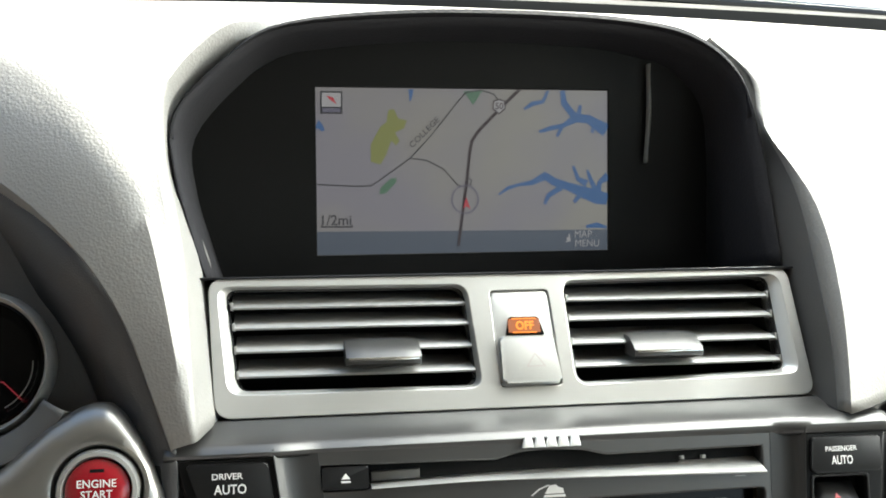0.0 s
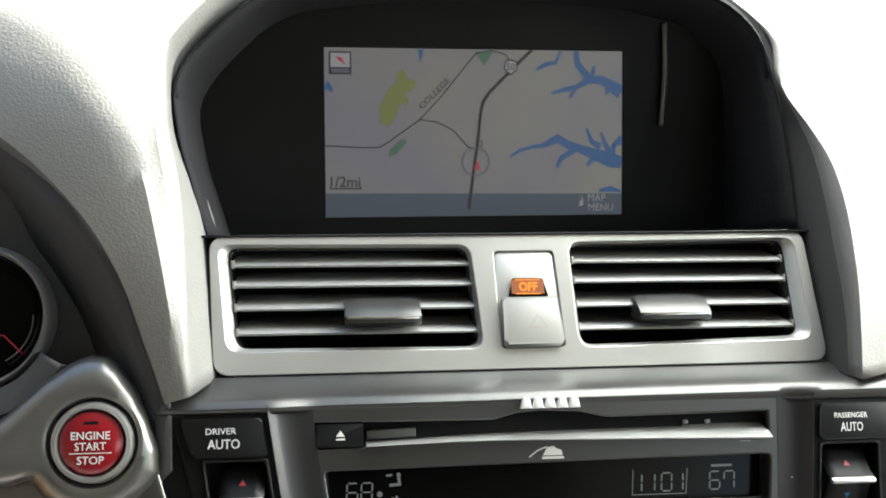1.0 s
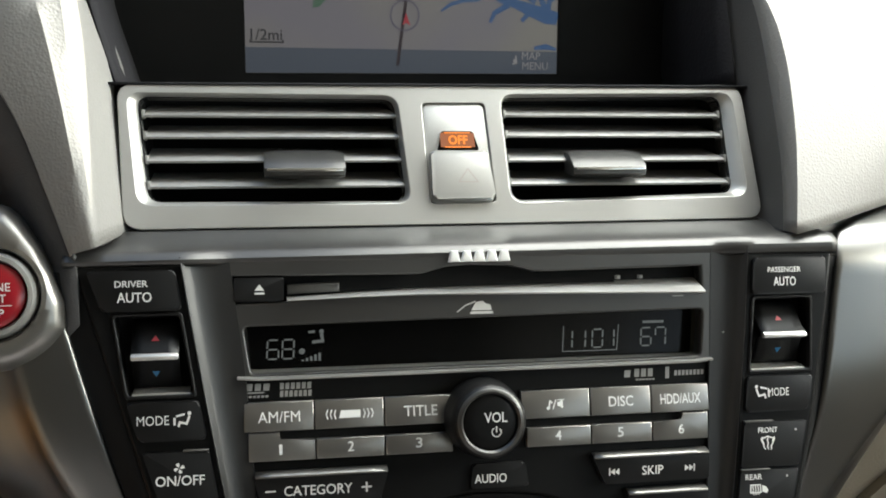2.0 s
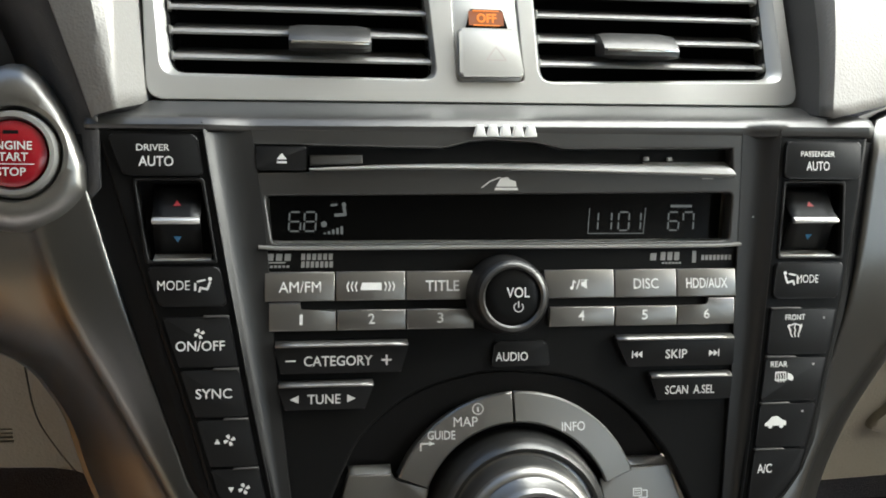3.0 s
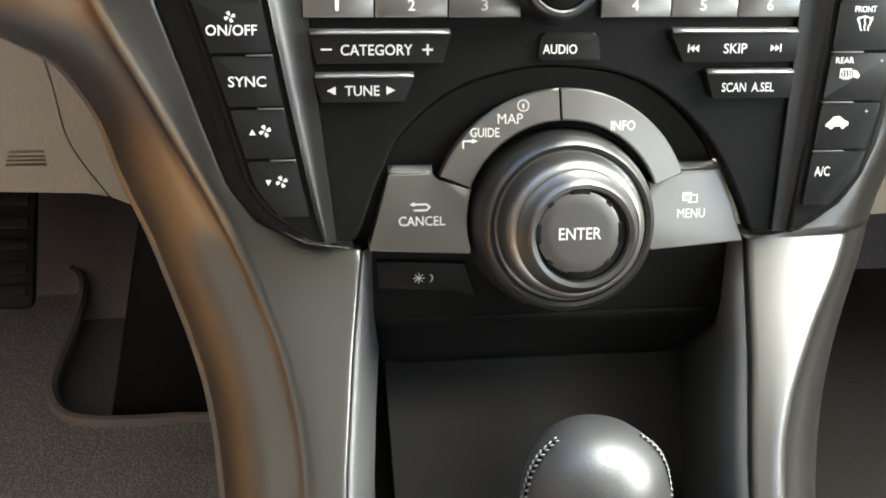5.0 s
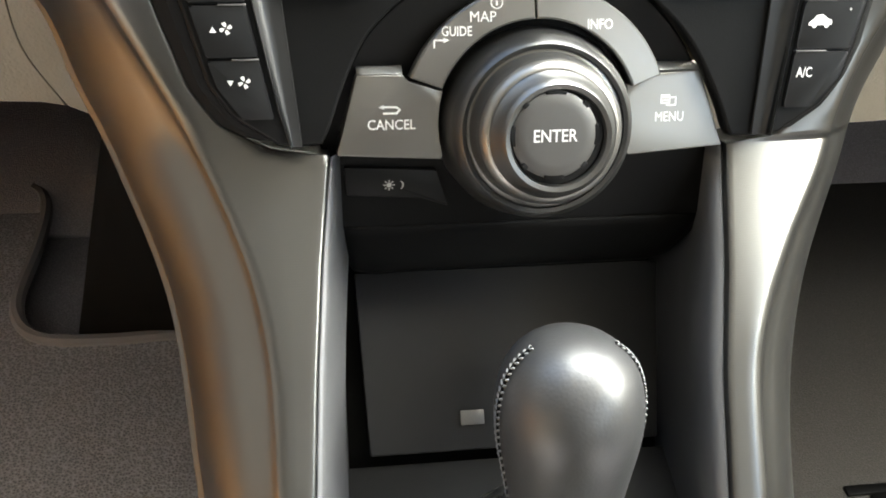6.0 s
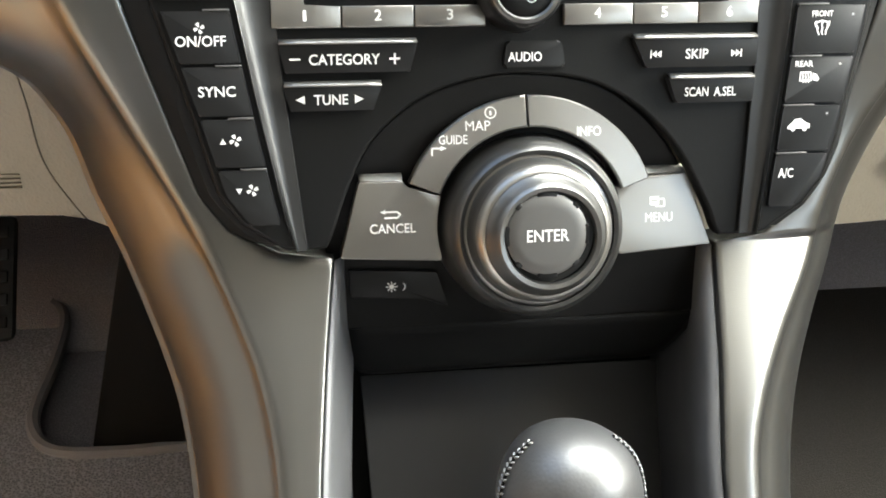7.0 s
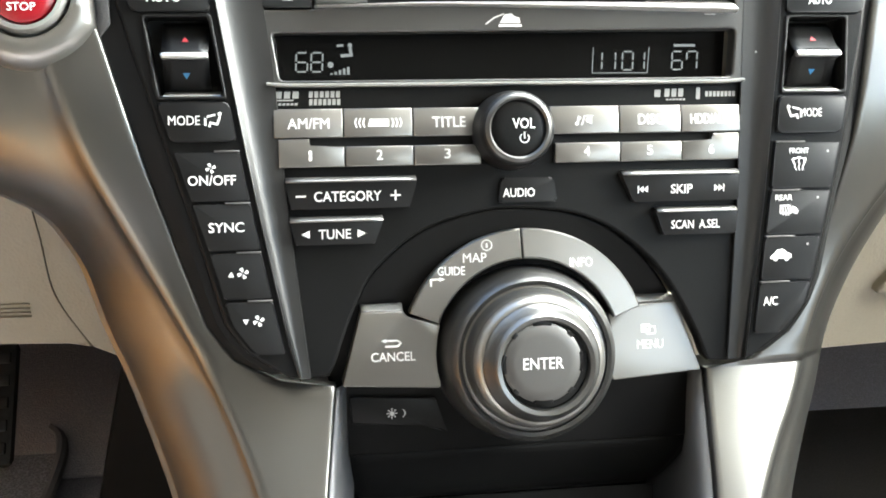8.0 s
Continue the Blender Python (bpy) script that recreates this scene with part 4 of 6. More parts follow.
screen = thing("navigation_screen", (-0.0125, 0.115, 0.145), "lit navigation screen showing a road map with blue rivers", "screen")
part("bezel", pierced([(-0.150, 0.122), (-0.1515, 0.175), (-0.1512, 0.2012), (-0.1292, 0.2268), (-0.1038, 0.2424), (-0.0516, 0.2490), (0.0028, 0.2506), (0.0591, 0.2484), (0.0961, 0.2405), (0.1175, 0.2217), (0.1232, 0.193), (0.1253, 0.16), (0.127, 0.122)], [[(-0.0890, 0.2268), (-0.0884, 0.1438), (0.0664, 0.1450), (0.0642, 0.2272)]], lambda x, z: SP(x, z) - 0.0015, 0.003, 0.0004), BLACK, screen, "black matt bezel")
MAPBASE = bpy.data.materials.new("map_ground")
MAPBASE.use_nodes = True
_n, _l = MAPBASE.node_tree.nodes, MAPBASE.node_tree.links
_b = _n["Principled BSDF"]
_b.inputs["Base Color"].default_value, _b.inputs["Roughness"].default_value = (0.01, 0.01, 0.012, 1), 0.35
_c = _n.new("ShaderNodeTexCoord")
_s = _n.new("ShaderNodeTexNoise")
_s.inputs["Scale"].default_value, _s.inputs["Detail"].default_value = 14, 2
_r = _n.new("ShaderNodeValToRGB")
_r.color_ramp.elements[0].position, _r.color_ramp.elements[1].position = 0.38, 0.66
_r.color_ramp.elements[0].color, _r.color_ramp.elements[1].color = (0.28, 0.262, 0.31, 1), (0.34, 0.32, 0.285, 1)
_l.new(_c.outputs["Object"], _s.inputs["Vector"])
_l.new(_s.outputs["Fac"], _r.inputs["Fac"])
_l.new(_r.outputs["Color"], _b.inputs["Emission Color"])
_b.inputs["Emission Strength"].default_value = 0.080
glass = part("screen_face", plate([(-0.0895, 0.2272), (-0.0888, 0.1434), (0.0668, 0.1446), (0.0646, 0.2276)], SP, 0.002, 0), MAPBASE, screen, "glowing grey map ground")
G = {"road": (0.03, 0.03, 0.04), "main": (0.035, 0.02, 0.03), "water": (0.05, 0.14, 0.36), "wood": (0.26, 0.27, 0.09), "park": (0.10, 0.20, 0.14), "bar": (0.10, 0.12, 0.17), "white": (0.45, 0.43, 0.47), "red": (0.55, 0.05, 0.08), "ring": (0.15, 0.14, 0.21)}
G = {k: glowing("map_" + k, v, 0.080) for k, v in G.items()}


def drawn(name, polys, tone, lift=0.0003):
    mark(polys, SP, G[tone], screen, name, lift)


drawn("map_strip", [[(-0.0885, 0.1557), (-0.0883, 0.1440), (0.0662, 0.1452), (0.0660, 0.1557)]], "bar")
drawn("map_strip", [[(-0.0790, 0.1528), (-0.0600, 0.1553), (0.030, 0.1553), (0.0, 0.1520)]], "bar", 0.0004)
drawn("map_wood", [[(-0.0610, 0.1905), (-0.0560, 0.1890), (-0.0530, 0.1940), (-0.0505, 0.2010), (-0.0480, 0.1985), (-0.0462, 0.2010), (-0.0485, 0.2050), (-0.0440, 0.2070), (-0.0425, 0.2110), (-0.0470, 0.2120), (-0.0490, 0.2165), (-0.0520, 0.2160), (-0.0530, 0.2100), (-0.0560, 0.2080), (-0.0610, 0.1990)]], "wood")
drawn("map_park", [[(-0.0565, 0.1742), (-0.0530, 0.1748), (-0.0475, 0.1808), (-0.0480, 0.1826), (-0.0510, 0.1820), (-0.0560, 0.1775)]], "park")
drawn("map_park", [[(-0.0132, 0.2258), (-0.0030, 0.2262), (-0.0080, 0.2190)]], "park")
drawn("map_road", stroke([(-0.0885, 0.1791), (-0.0700, 0.1783), (-0.0610, 0.1784), (-0.0560, 0.1815), (-0.0407, 0.1922), (-0.0300, 0.2035), (-0.0160, 0.2205), (-0.0120, 0.2250), (-0.0040, 0.2264), (0.0030, 0.2245), (0.0062, 0.2200)], 0.0006), "road", 0.0005)
drawn("map_road", stroke([(-0.0407, 0.1922), (-0.0320, 0.1912), (-0.0233, 0.1869), (-0.0160, 0.1790), (-0.0125, 0.1780)], 0.0006), "road", 0.0005)
drawn("map_main_road", stroke([(0.0165, 0.2270), (0.0080, 0.2190), (-0.0050, 0.2060), (-0.0085, 0.2010), (-0.0096, 0.1950), (-0.0110, 0.1800), (-0.0121, 0.1720), (-0.0150, 0.1484)], 0.0016), "main", 0.0006)
drawn("map_road", stroke([(-0.0112, 0.1780), (-0.0090, 0.1790), (-0.0084, 0.1812), (-0.0098, 0.1822)], 0.0006), "road", 0.0007)


def river(points, widths):
    """A bank of water that swells and narrows along a line."""
    left, right = [], []
    for i, (x, z) in enumerate(points):
        a, b = points[max(i - 1, 0)], points[min(i + 1, len(points) - 1)]
        d = Vector((b[0] - a[0], b[1] - a[1])).normalized()
        left.append((x - d.y * widths[i], z + d.x * widths[i]))
        right.append((x + d.y * widths[i], z - d.x * widths[i]))
    return [[left[i], right[i], right[i + 1], left[i + 1]] for i in range(len(points) - 1)]


drawn("map_river", river([(0.0062, 0.1739), (0.0110, 0.1772), (0.0170, 0.1790), (0.0240, 0.1800), (0.0310, 0.1835), (0.0360, 0.1805), (0.0440, 0.1780), (0.0520, 0.1752), (0.0600, 0.1725), (0.0655, 0.1715)], [0.0004, 0.0009, 0.0008, 0.0013, 0.0022, 0.0020, 0.0021, 0.0030, 0.0036, 0.0030]), "water", 0.00050)
drawn("map_river", river([(0.0462, 0.1885), (0.0490, 0.1820), (0.0540, 0.1795)], [0.0007, 0.0012, 0.0018]), "water", 0.00060)
drawn("map_river", river([(0.0540, 0.1865), (0.0560, 0.1815), (0.0600, 0.1740)], [0.0006, 0.0011, 0.0016]), "water", 0.00063)
drawn("map_river", river([(0.0655, 0.1835), (0.0610, 0.1800), (0.0600, 0.1740)], [0.0022, 0.0012, 0.0016]), "water", 0.00066)
drawn("map_river", river([(0.0310, 0.1690), (0.0330, 0.1735), (0.0400, 0.1775)], [0.0008, 0.0012, 0.0015]), "water", 0.00069)
drawn("map_river", river([(0.0470, 0.1700), (0.0520, 0.1752)], [0.0010, 0.0012]), "water", 0.00072)
drawn("map_river", river([(0.0274, 0.2058), (0.0340, 0.2078), (0.0400, 0.2090), (0.0470, 0.2130), (0.0540, 0.2125), (0.0640, 0.2068)], [0.0007, 0.0012, 0.0011, 0.0022, 0.0022, 0.0034]), "water", 0.00060)
drawn("map_river", river([(0.0395, 0.2268), (0.0405, 0.2205), (0.0470, 0.2130)], [0.0012, 0.0017, 0.0018]), "water", 0.00063)
drawn("map_river", river([(0.0190, 0.2170), (0.0235, 0.2200), (0.0290, 0.2210), (0.0318, 0.2266)], [0.0006, 0.0012, 0.0010, 0.0006]), "water", 0.00066)
drawn("map_river", river([(0.0370, 0.2035), (0.0400, 0.2090)], [0.0007, 0.0010]), "water", 0.00069)
drawn("map_river", river([(0.0495, 0.2195), (0.0480, 0.2130)], [0.0008, 0.0014]), "water", 0.00072)
drawn("map_river", river([(0.0560, 0.2055), (0.0580, 0.2110)], [0.0008, 0.0012]), "water", 0.00075)
drawn("map_river", river([(-0.0405, 0.2262), (-0.0405, 0.2230), (-0.0410, 0.2205)], [0.0014, 0.0008, 0.0003]), "water", 0.00060)
drawn("map_river", river([(-0.0885, 0.2085), (-0.0865, 0.2075), (-0.0850, 0.2055)], [0.0024, 0.0014, 0.0008]), "water", 0.00063)
drawn("map_river", river([(0.0540, 0.1572), (0.0600, 0.1580), (0.0655, 0.1568)], [0.0008, 0.0014, 0.0006]), "water", 0.00066)
drawn("position_ring", stroke(disc(-0.0118, 0.1715, 0.0070, 36, 0, 370), 0.0008), "ring", 0.0008)
drawn("position_arrow", [[(-0.0130, 0.1668), (-0.0112, 0.1680), (-0.0090, 0.1668), (-0.0112, 0.1728)]], "red", 0.0010)
drawn("compass", [[(-0.0866, 0.2248), (-0.0866, 0.2138), (-0.0754, 0.2138), (-0.0754, 0.2248)]], "road", 0.0006)
drawn("compass", [[(-0.0858, 0.2240), (-0.0858, 0.2172), (-0.0762, 0.2172), (-0.0762, 0.2240)]], "white", 0.0008)
drawn("compass", [[(-0.0836, 0.2226), (-0.0800, 0.2216), (-0.0784, 0.2184), (-0.0816, 0.2204)]], "red", 0.0010)
drawn("compass", stroke([(-0.0850, 0.2155), (-0.0770, 0.2155)], 0.0020), "ring", 0.0009)
drawn("route_shield", [[(0.0026, 0.2212), (0.0056, 0.2222), (0.0086, 0.2212), (0.0092, 0.2170), (0.0056, 0.2142), (0.0020, 0.2170)]], "main", 0.0010)
drawn("route_shield", [[(0.0031, 0.2206), (0.0056, 0.2214), (0.0081, 0.2206), (0.0086, 0.2174), (0.0056, 0.2150), (0.0026, 0.2174)]], "white", 0.0012)
lettering("50", 0.0056, 0.2184, 0.0042, 0.0034, lambda x, z: SP(x, z) - 0.0014, G["main"], screen, name="map_lettering")
lettering("COLLEGE", -0.0335, 0.2050, 0.0200, 0.0030, lambda x, z: SP(x, z) - 0.0010, G["road"], screen, turn=44, name="map_lettering")
lettering("1/2mi", -0.0785, 0.1614, 0.0150, 0.0052, lambda x, z: SP(x, z) - 0.0008, G["road"], screen, name="map_lettering")
drawn("scale_bar", stroke([(-0.0862, 0.1588), (-0.0862, 0.1580), (-0.0706, 0.1580), (-0.0706, 0.1588)], 0.0007), "road", 0.0008)
lettering("MAP", 0.0524, 0.1534, 0.0094, 0.0036, lambda x, z: SP(x, z) - 0.0010, G["white"], screen, name="map_lettering")
lettering("MENU", 0.0547, 0.1486, 0.0132, 0.0036, lambda x, z: SP(x, z) - 0.0010, G["white"], screen, name="map_lettering")
drawn("knob_symbol", [disc(0.0442, 0.1510, 0.0010, 10), *stroke([(0.0430, 0.1494), (0.0452, 0.1500), (0.0446, 0.1532)], 0.0007)], "white", 0.0010)
# Daylight reflected beside the screen, modelled as a strip of flat pale grey.
part("bezel_glint", loft([[(x, SP(0, z) + dy, z) for x, dy in ((0.0836 + 0.0010 * math.sin(math.pi * k / 10), -0.004), (0.0850, -0.0075), (0.0856 + 0.0022 * math.sin(math.pi * k / 10), -0.0030))] for k, z in enumerate(np.linspace(0.2395, 0.1895, 11))]), DIM, screen, "painted reflection, a pale upright strip", solid=-0.0005)

# ---- dashboard pads ----
rim = spline([(-0.1395, 0.0464, 0.1255), (-0.1470, 0.0490, 0.1500), (-0.1535, 0.0510, 0.1752), (-0.1538, 0.0537, 0.2016), (-0.1313, 0.0563, 0.2278), (-0.1055, 0.0579, 0.2438), (-0.0522, 0.0585, 0.2504), (0.0031, 0.0587, 0.2520), (0.0602, 0.0585, 0.2498), (0.0978, 0.0577, 0.2417), (0.1195, 0.0558, 0.2226), (0.1255, 0.0528, 0.1932), (0.1275, 0.0490, 0.1600), (0.1290, 0.0464, 0.1272)], 57)
MIDX, MIDZ = -0.0135, 0.175
hood = thing("screen_hood", (MIDX, 0.06, 0.127), "grey padded hood round the recessed navigation screen", "dashboard hood")


def grown(p, k, dy):
    return (MIDX + (p[0] - MIDX) * k, p[1] + dy, MIDZ + (p[2] - MIDZ) * k)


part("lining", loft([[grown(p, 1.0, 0.0), grown(p, 0.985, 0.012), grown(p, 0.965, 0.040), grown(p, 0.955, 0.0662)] for p in rim]), HOOD_IN, hood, "black inner lining", solid=0.001)
part("hood_floor", loft([[(x, 0.040, 0.1262 + 0.0006 * x / 0.13), (x, 0.060, 0.1275), (x, 0.090, 0.1282), (x, 0.1225, 0.1290)] for x in np.linspace(-0.146, 0.132, 12)]), HOOD_IN, hood, "black hood floor", solid=-0.001)
outer_rows = []
for i, p in enumerate(rim):
    if not 11 <= i <= 46:
        continue
    e = min(1.0, (i - 11) / 14, (46 - i) / 9)
    top = max(0.0, (p[2] - MIDZ) / 0.077) ** 3
    wide = (0.030 + 0.042 * top) * e * (1.0 if p[0] > MIDX else 0.45 + 0.55 * min(1.0, top))
    outer_rows.append([grown(p, 1.0, 0.0), grown(p, 1 + 0.2 * wide, -0.0030 * e), grown(p, 1 + 0.6 * wide, -0.0020 * e), grown(p, 1 + 0.95 * wide, 0.006), grown(p, 1 + wide, 0.014), grown(p, 1 + 0.8 * wide, 0.026), grown(p, 1 + 0.4 * wide, 0.060), grown(p, 1.0, 0.160), grown(p, 0.99, 0.260)])
part("rolled_lip", loft([r[:6] for r in outer_rows]), HOOD_IN, hood, "black rolled lip round the opening", solid=-0.001)
part("cover", loft([r[5:] for r in outer_rows]), PAD, hood, "grey grained cover", solid=-0.001)

# pad beside the vents on the driver's side
pad_left = thing("dash_pad", (-0.15, 0.0, 0.06), "grey grained dashboard pad beside the vents", "dashboard pad", group="dash pads")
curve_a = spline([(-0.0950, 0.0800, 0.2500), (-0.1200, 0.0640, 0.2420), (-0.1380, 0.0610, 0.2290), (-0.1500, 0.0590, 0.2160), (-0.1570, 0.0560, 0.2020), (-0.1560, 0.0520, 0.1752), (-0.1490, 0.0490, 0.1520), (-0.1420, 0.0464, 0.1292), (-0.1375, 0.0300, 0.0850), (-0.1350, 0.0240, 0.0640)], 33)
curve_b = spline([(-0.1000, 0.0780, 0.2530), (-0.1280, 0.0560, 0.2480), (-0.1450, 0.0480, 0.2330), (-0.1545, 0.0360, 0.2170), (-0.1580, 0.0200, 0.2000), (-0.1545, -0.0010, 0.1650), (-0.1510, -0.0060, 0.1420), (-0.1490, -0.0080, 0.1190), (-0.1440, -0.0100, 0.0850), (-0.1405, -0.0090, 0.0585)], 33)
curve_c = spline([(-0.2000, 0.4000, 0.3370), (-0.3400, 0.3300, 0.3200), (-0.4200, 0.1700, 0.2800), (-0.3600, 0.0480, 0.2150), (-0.2600, 0.0180, 0.1870), (-0.2150, 0.0040, 0.1600), (-0.1860, -0.0060, 0.1330), (-0.1680, -0.0080, 0.1060), (-0.1570, -0.0070, 0.0766), (-0.1500, -0.0060, 0.0560)], 33)
rows = []
for i, (a, b, c) in enumerate(zip(curve_a, curve_b, curve_c)):
    a, b, c = Vector(a), Vector(b), Vector(c)
    f = min(1.0, i / 9, (32 - i) / 6)
    e1, e2 = b + (a - b) * 0.24, b + (c - b) * 0.13
    rows.append([tuple(a + Vector((0.004, 0.02, 0))), tuple(a), tuple(a.lerp(b, 0.5)), tuple(e1), tuple(b.lerp((e1 + e2) / 2, 0.35)), tuple(e2), tuple(b.lerp(c, 0.25) + Vector((0, -0.002, 0.003 + 0.05 * (c - b).length)) * f), tuple(b.lerp(c, 0.5) + Vector((0, -0.002, 0.002 + 0.09 * (c - b).length)) * f), tuple(b.lerp(c, 0.8) + Vector((0, -0.001, 0.002 + 0.05 * (c - b).length)) * f), tuple(c), tuple(c + Vector((-0.002, 0.012, -0.004)))])
part("pad_cover", loft(rows), PAD, pad_left, solid=-0.001)
part("pad_foot", loft([[tuple(Vector(p)), tuple(Vector(p) + Vector((0.0, 0.03, 0.001)))] for p in rows[-1][1:10]]), HOOD_IN, pad_left)

pad_right = thing("dash_pad", (0.14, 0.0, 0.06), "grey grained dashboard pad beside the vents on the passenger side", "dashboard pad", group="dash pads")
curve_a = spline([(0.1090, 0.0640, 0.2470), (0.1255, 0.0600, 0.2250), (0.1290, 0.0560, 0.1960), (0.1300, 0.0520, 0.1700), (0.1310, 0.0464, 0.1292), (0.1315, 0.0300, 0.0850), (0.1300, 0.0240, 0.0650)], 33)
curve_b = spline([(0.1080, 0.0600, 0.2440), (0.1265, 0.0530, 0.2200), (0.1232, 0.0460, 0.1957), (0.1323, 0.0360, 0.1727), (0.1374, 0.0270, 0.1548), (0.1377, 0.0160, 0.1321), (0.1339, 0.0040, 0.1057), (0.1291, -0.0050, 0.0810), (0.1259, -0.0095, 0.0582)], 33)
curve_c = spline([(0.2000, 0.1000, 0.2300), (0.2300, 0.0900, 0.2100), (0.2500, 0.0700, 0.1800), (0.2500, 0.0500, 0.1500), (0.2350, 0.0400, 0.1150), (0.2250, 0.0380, 0.0920), (0.2150, 0.0360, 0.0785)], 33)
rows = []
for i, (a, b, c) in enumerate(zip(curve_a, curve_b, curve_c)):
    a, b, c = Vector(a), Vector(b), Vector(c)
    f = min(1.0, (32 - i) / 6)
    e1, e2 = b + (a - b) * 0.38, b + (c - b) * 0.14
    rows.append([tuple(a + Vector((0.003, 0.02, 0.002))), tuple(a), tuple(a.lerp(b, 0.5)), tuple(e1), tuple(b.lerp((e1 + e2) / 2, 0.35)), tuple(e2), tuple(b.lerp(c, 0.5) + Vector((0.003, -0.002, 0.004)) * f), tuple(c), tuple(c + Vector((0.03, 0.03, -0.004)))])
part("pad_cover", loft([r[3:] for r in rows]), PAD, pad_right, solid=-0.001)
# The pad's inner side has a darker colour than its cover.
part("pad_inner_side", loft([r[:4] for r in rows]), DARKVINYL, pad_right, "dark grained inner side beside the screen and vents")
part("pad_foot", loft([[tuple(Vector(p)), tuple(Vector(p) + Vector((0.0, 0.03, 0.001)))] for p in rows[-1][1:8]]), HOOD_IN, pad_right)

# dashboard top as far as the windscreen (in upright room axes)
ROOM = Matrix.Identity(4)
rows = []
for x in np.linspace(-0.80, 0.80, 53):
    a = abs(x + 0.01)
    fall = 0.02 * (a / 0.7) ** 2
    near = 0.25 if a < 0.165 else 0.15
    rows.append([(x, near, 0.935 - fall), (x, near + 0.02, 0.957 - fall), (x, near + 0.08, 0.968 - fall), (x, 0.35, 0.978 - fall), (x, 0.56 - 0.25 * a * a, 0.998 - fall), (x, 0.63 - 0.25 * a * a, 1.005 - fall)])
single("dashboard_top", loft(rows), PAD, (0, 0.4, 0.95), "pale sunlit grey dashboard top below the windscreen", "dashboard", kind="structure", space=ROOM, solid=-0.004)

for s in (-1, 1):
    rows = []
    for x in np.linspace(s * (0.31 if s > 0 else 0.25), s * 0.72, 12):
        b = min(1.0, (abs(x) - 0.25) / 0.12)
        rows.append([(x, 0.19, 0.965), (x, 0.13 - 0.10 * b, 0.93), (x, 0.10 - 0.14 * b, 0.88), (x, 0.10 - 0.12 * b, 0.80), (x, 0.115, 0.74)])
    single("dashboard_front", loft(rows), PAD, (s * 0.5, 0.05, 0.8), "grey grained dashboard front", "dashboard", kind="structure", space=ROOM, solid=-0.004)

# ---- silver console trims ----


def leg_y(z):
    s = -(z + 0.100)
    u = min(1.0, max(0.0, (z + 0.075) / 0.085))
    return 0.013 - 0.50 * 0.5 * (s + math.sqrt(s * s + 0.012 ** 2)) - 0.0155 * u * u * (3 - 2 * u)


LEGS = {
    "left": dict(inner=[(0.0760, -0.1660), (0.0426, -0.1560), (-0.0207, -0.1379), (-0.0596, -0.1257), (-0.0816, -0.1180), (-0.0950, -0.1078), (-0.1032, -0.0908), (-0.1062, -0.0703), (-0.1428, -0.0750), (-0.1782, -0.0783), (-0.2175, -0.0810), (-0.36, -0.0830)],
                 ridge=[(0.0760, -0.1750), (0.0157, -0.1700), (-0.0117, -0.1620), (-0.0525, -0.1430), (-0.0942, -0.1215), (-0.1272, -0.1060), (-0.1431, -0.1000), (-0.1616, -0.0955), (-0.2166, -0.0925), (-0.36, -0.0930)],
                 outer=[(0.0760, -0.2300), (-0.0254, -0.2054), (-0.0354, -0.1860), (-0.0500, -0.1740), (-0.0816, -0.1620), (-0.1148, -0.1480), (-0.1595, -0.1314), (-0.2178, -0.1227), (-0.2370, -0.1202), (-0.36, -0.1180)]),
    "right": dict(inner=[(0.0760, 0.1560), (0.0436, 0.1471), (-0.0145, 0.1395), (-0.0683, 0.1293), (-0.0913, 0.1162), (-0.1032, 0.1002), (-0.1058, 0.0803), (-0.1491, 0.0763), (-0.1864, 0.0708), (-0.2280, 0.0677), (-0.36, 0.0660)],
                  ridge=[(0.0800, 0.2480), (0.0400, 0.2150), (0.0000, 0.1830), (-0.0300, 0.1610), (-0.0480, 0.1488), (-0.0663, 0.1385), (-0.0870, 0.1290), (-0.1152, 0.1180), (-0.1405, 0.1022), (-0.1685, 0.0880), (-0.2288, 0.0800), (-0.36, 0.0790)],
                  outer=[(0.0800, 0.3000), (0.0400, 0.2550), (0.0029, 0.2180), (-0.0300, 0.1950), (-0.0576, 0.1790), (-0.0943, 0.1590), (-0.1165, 0.1500), (-0.1685, 0.1258), (-0.2042, 0.1154), (-0.2533, 0.1105), (-0.36, 0.1060)]),
}
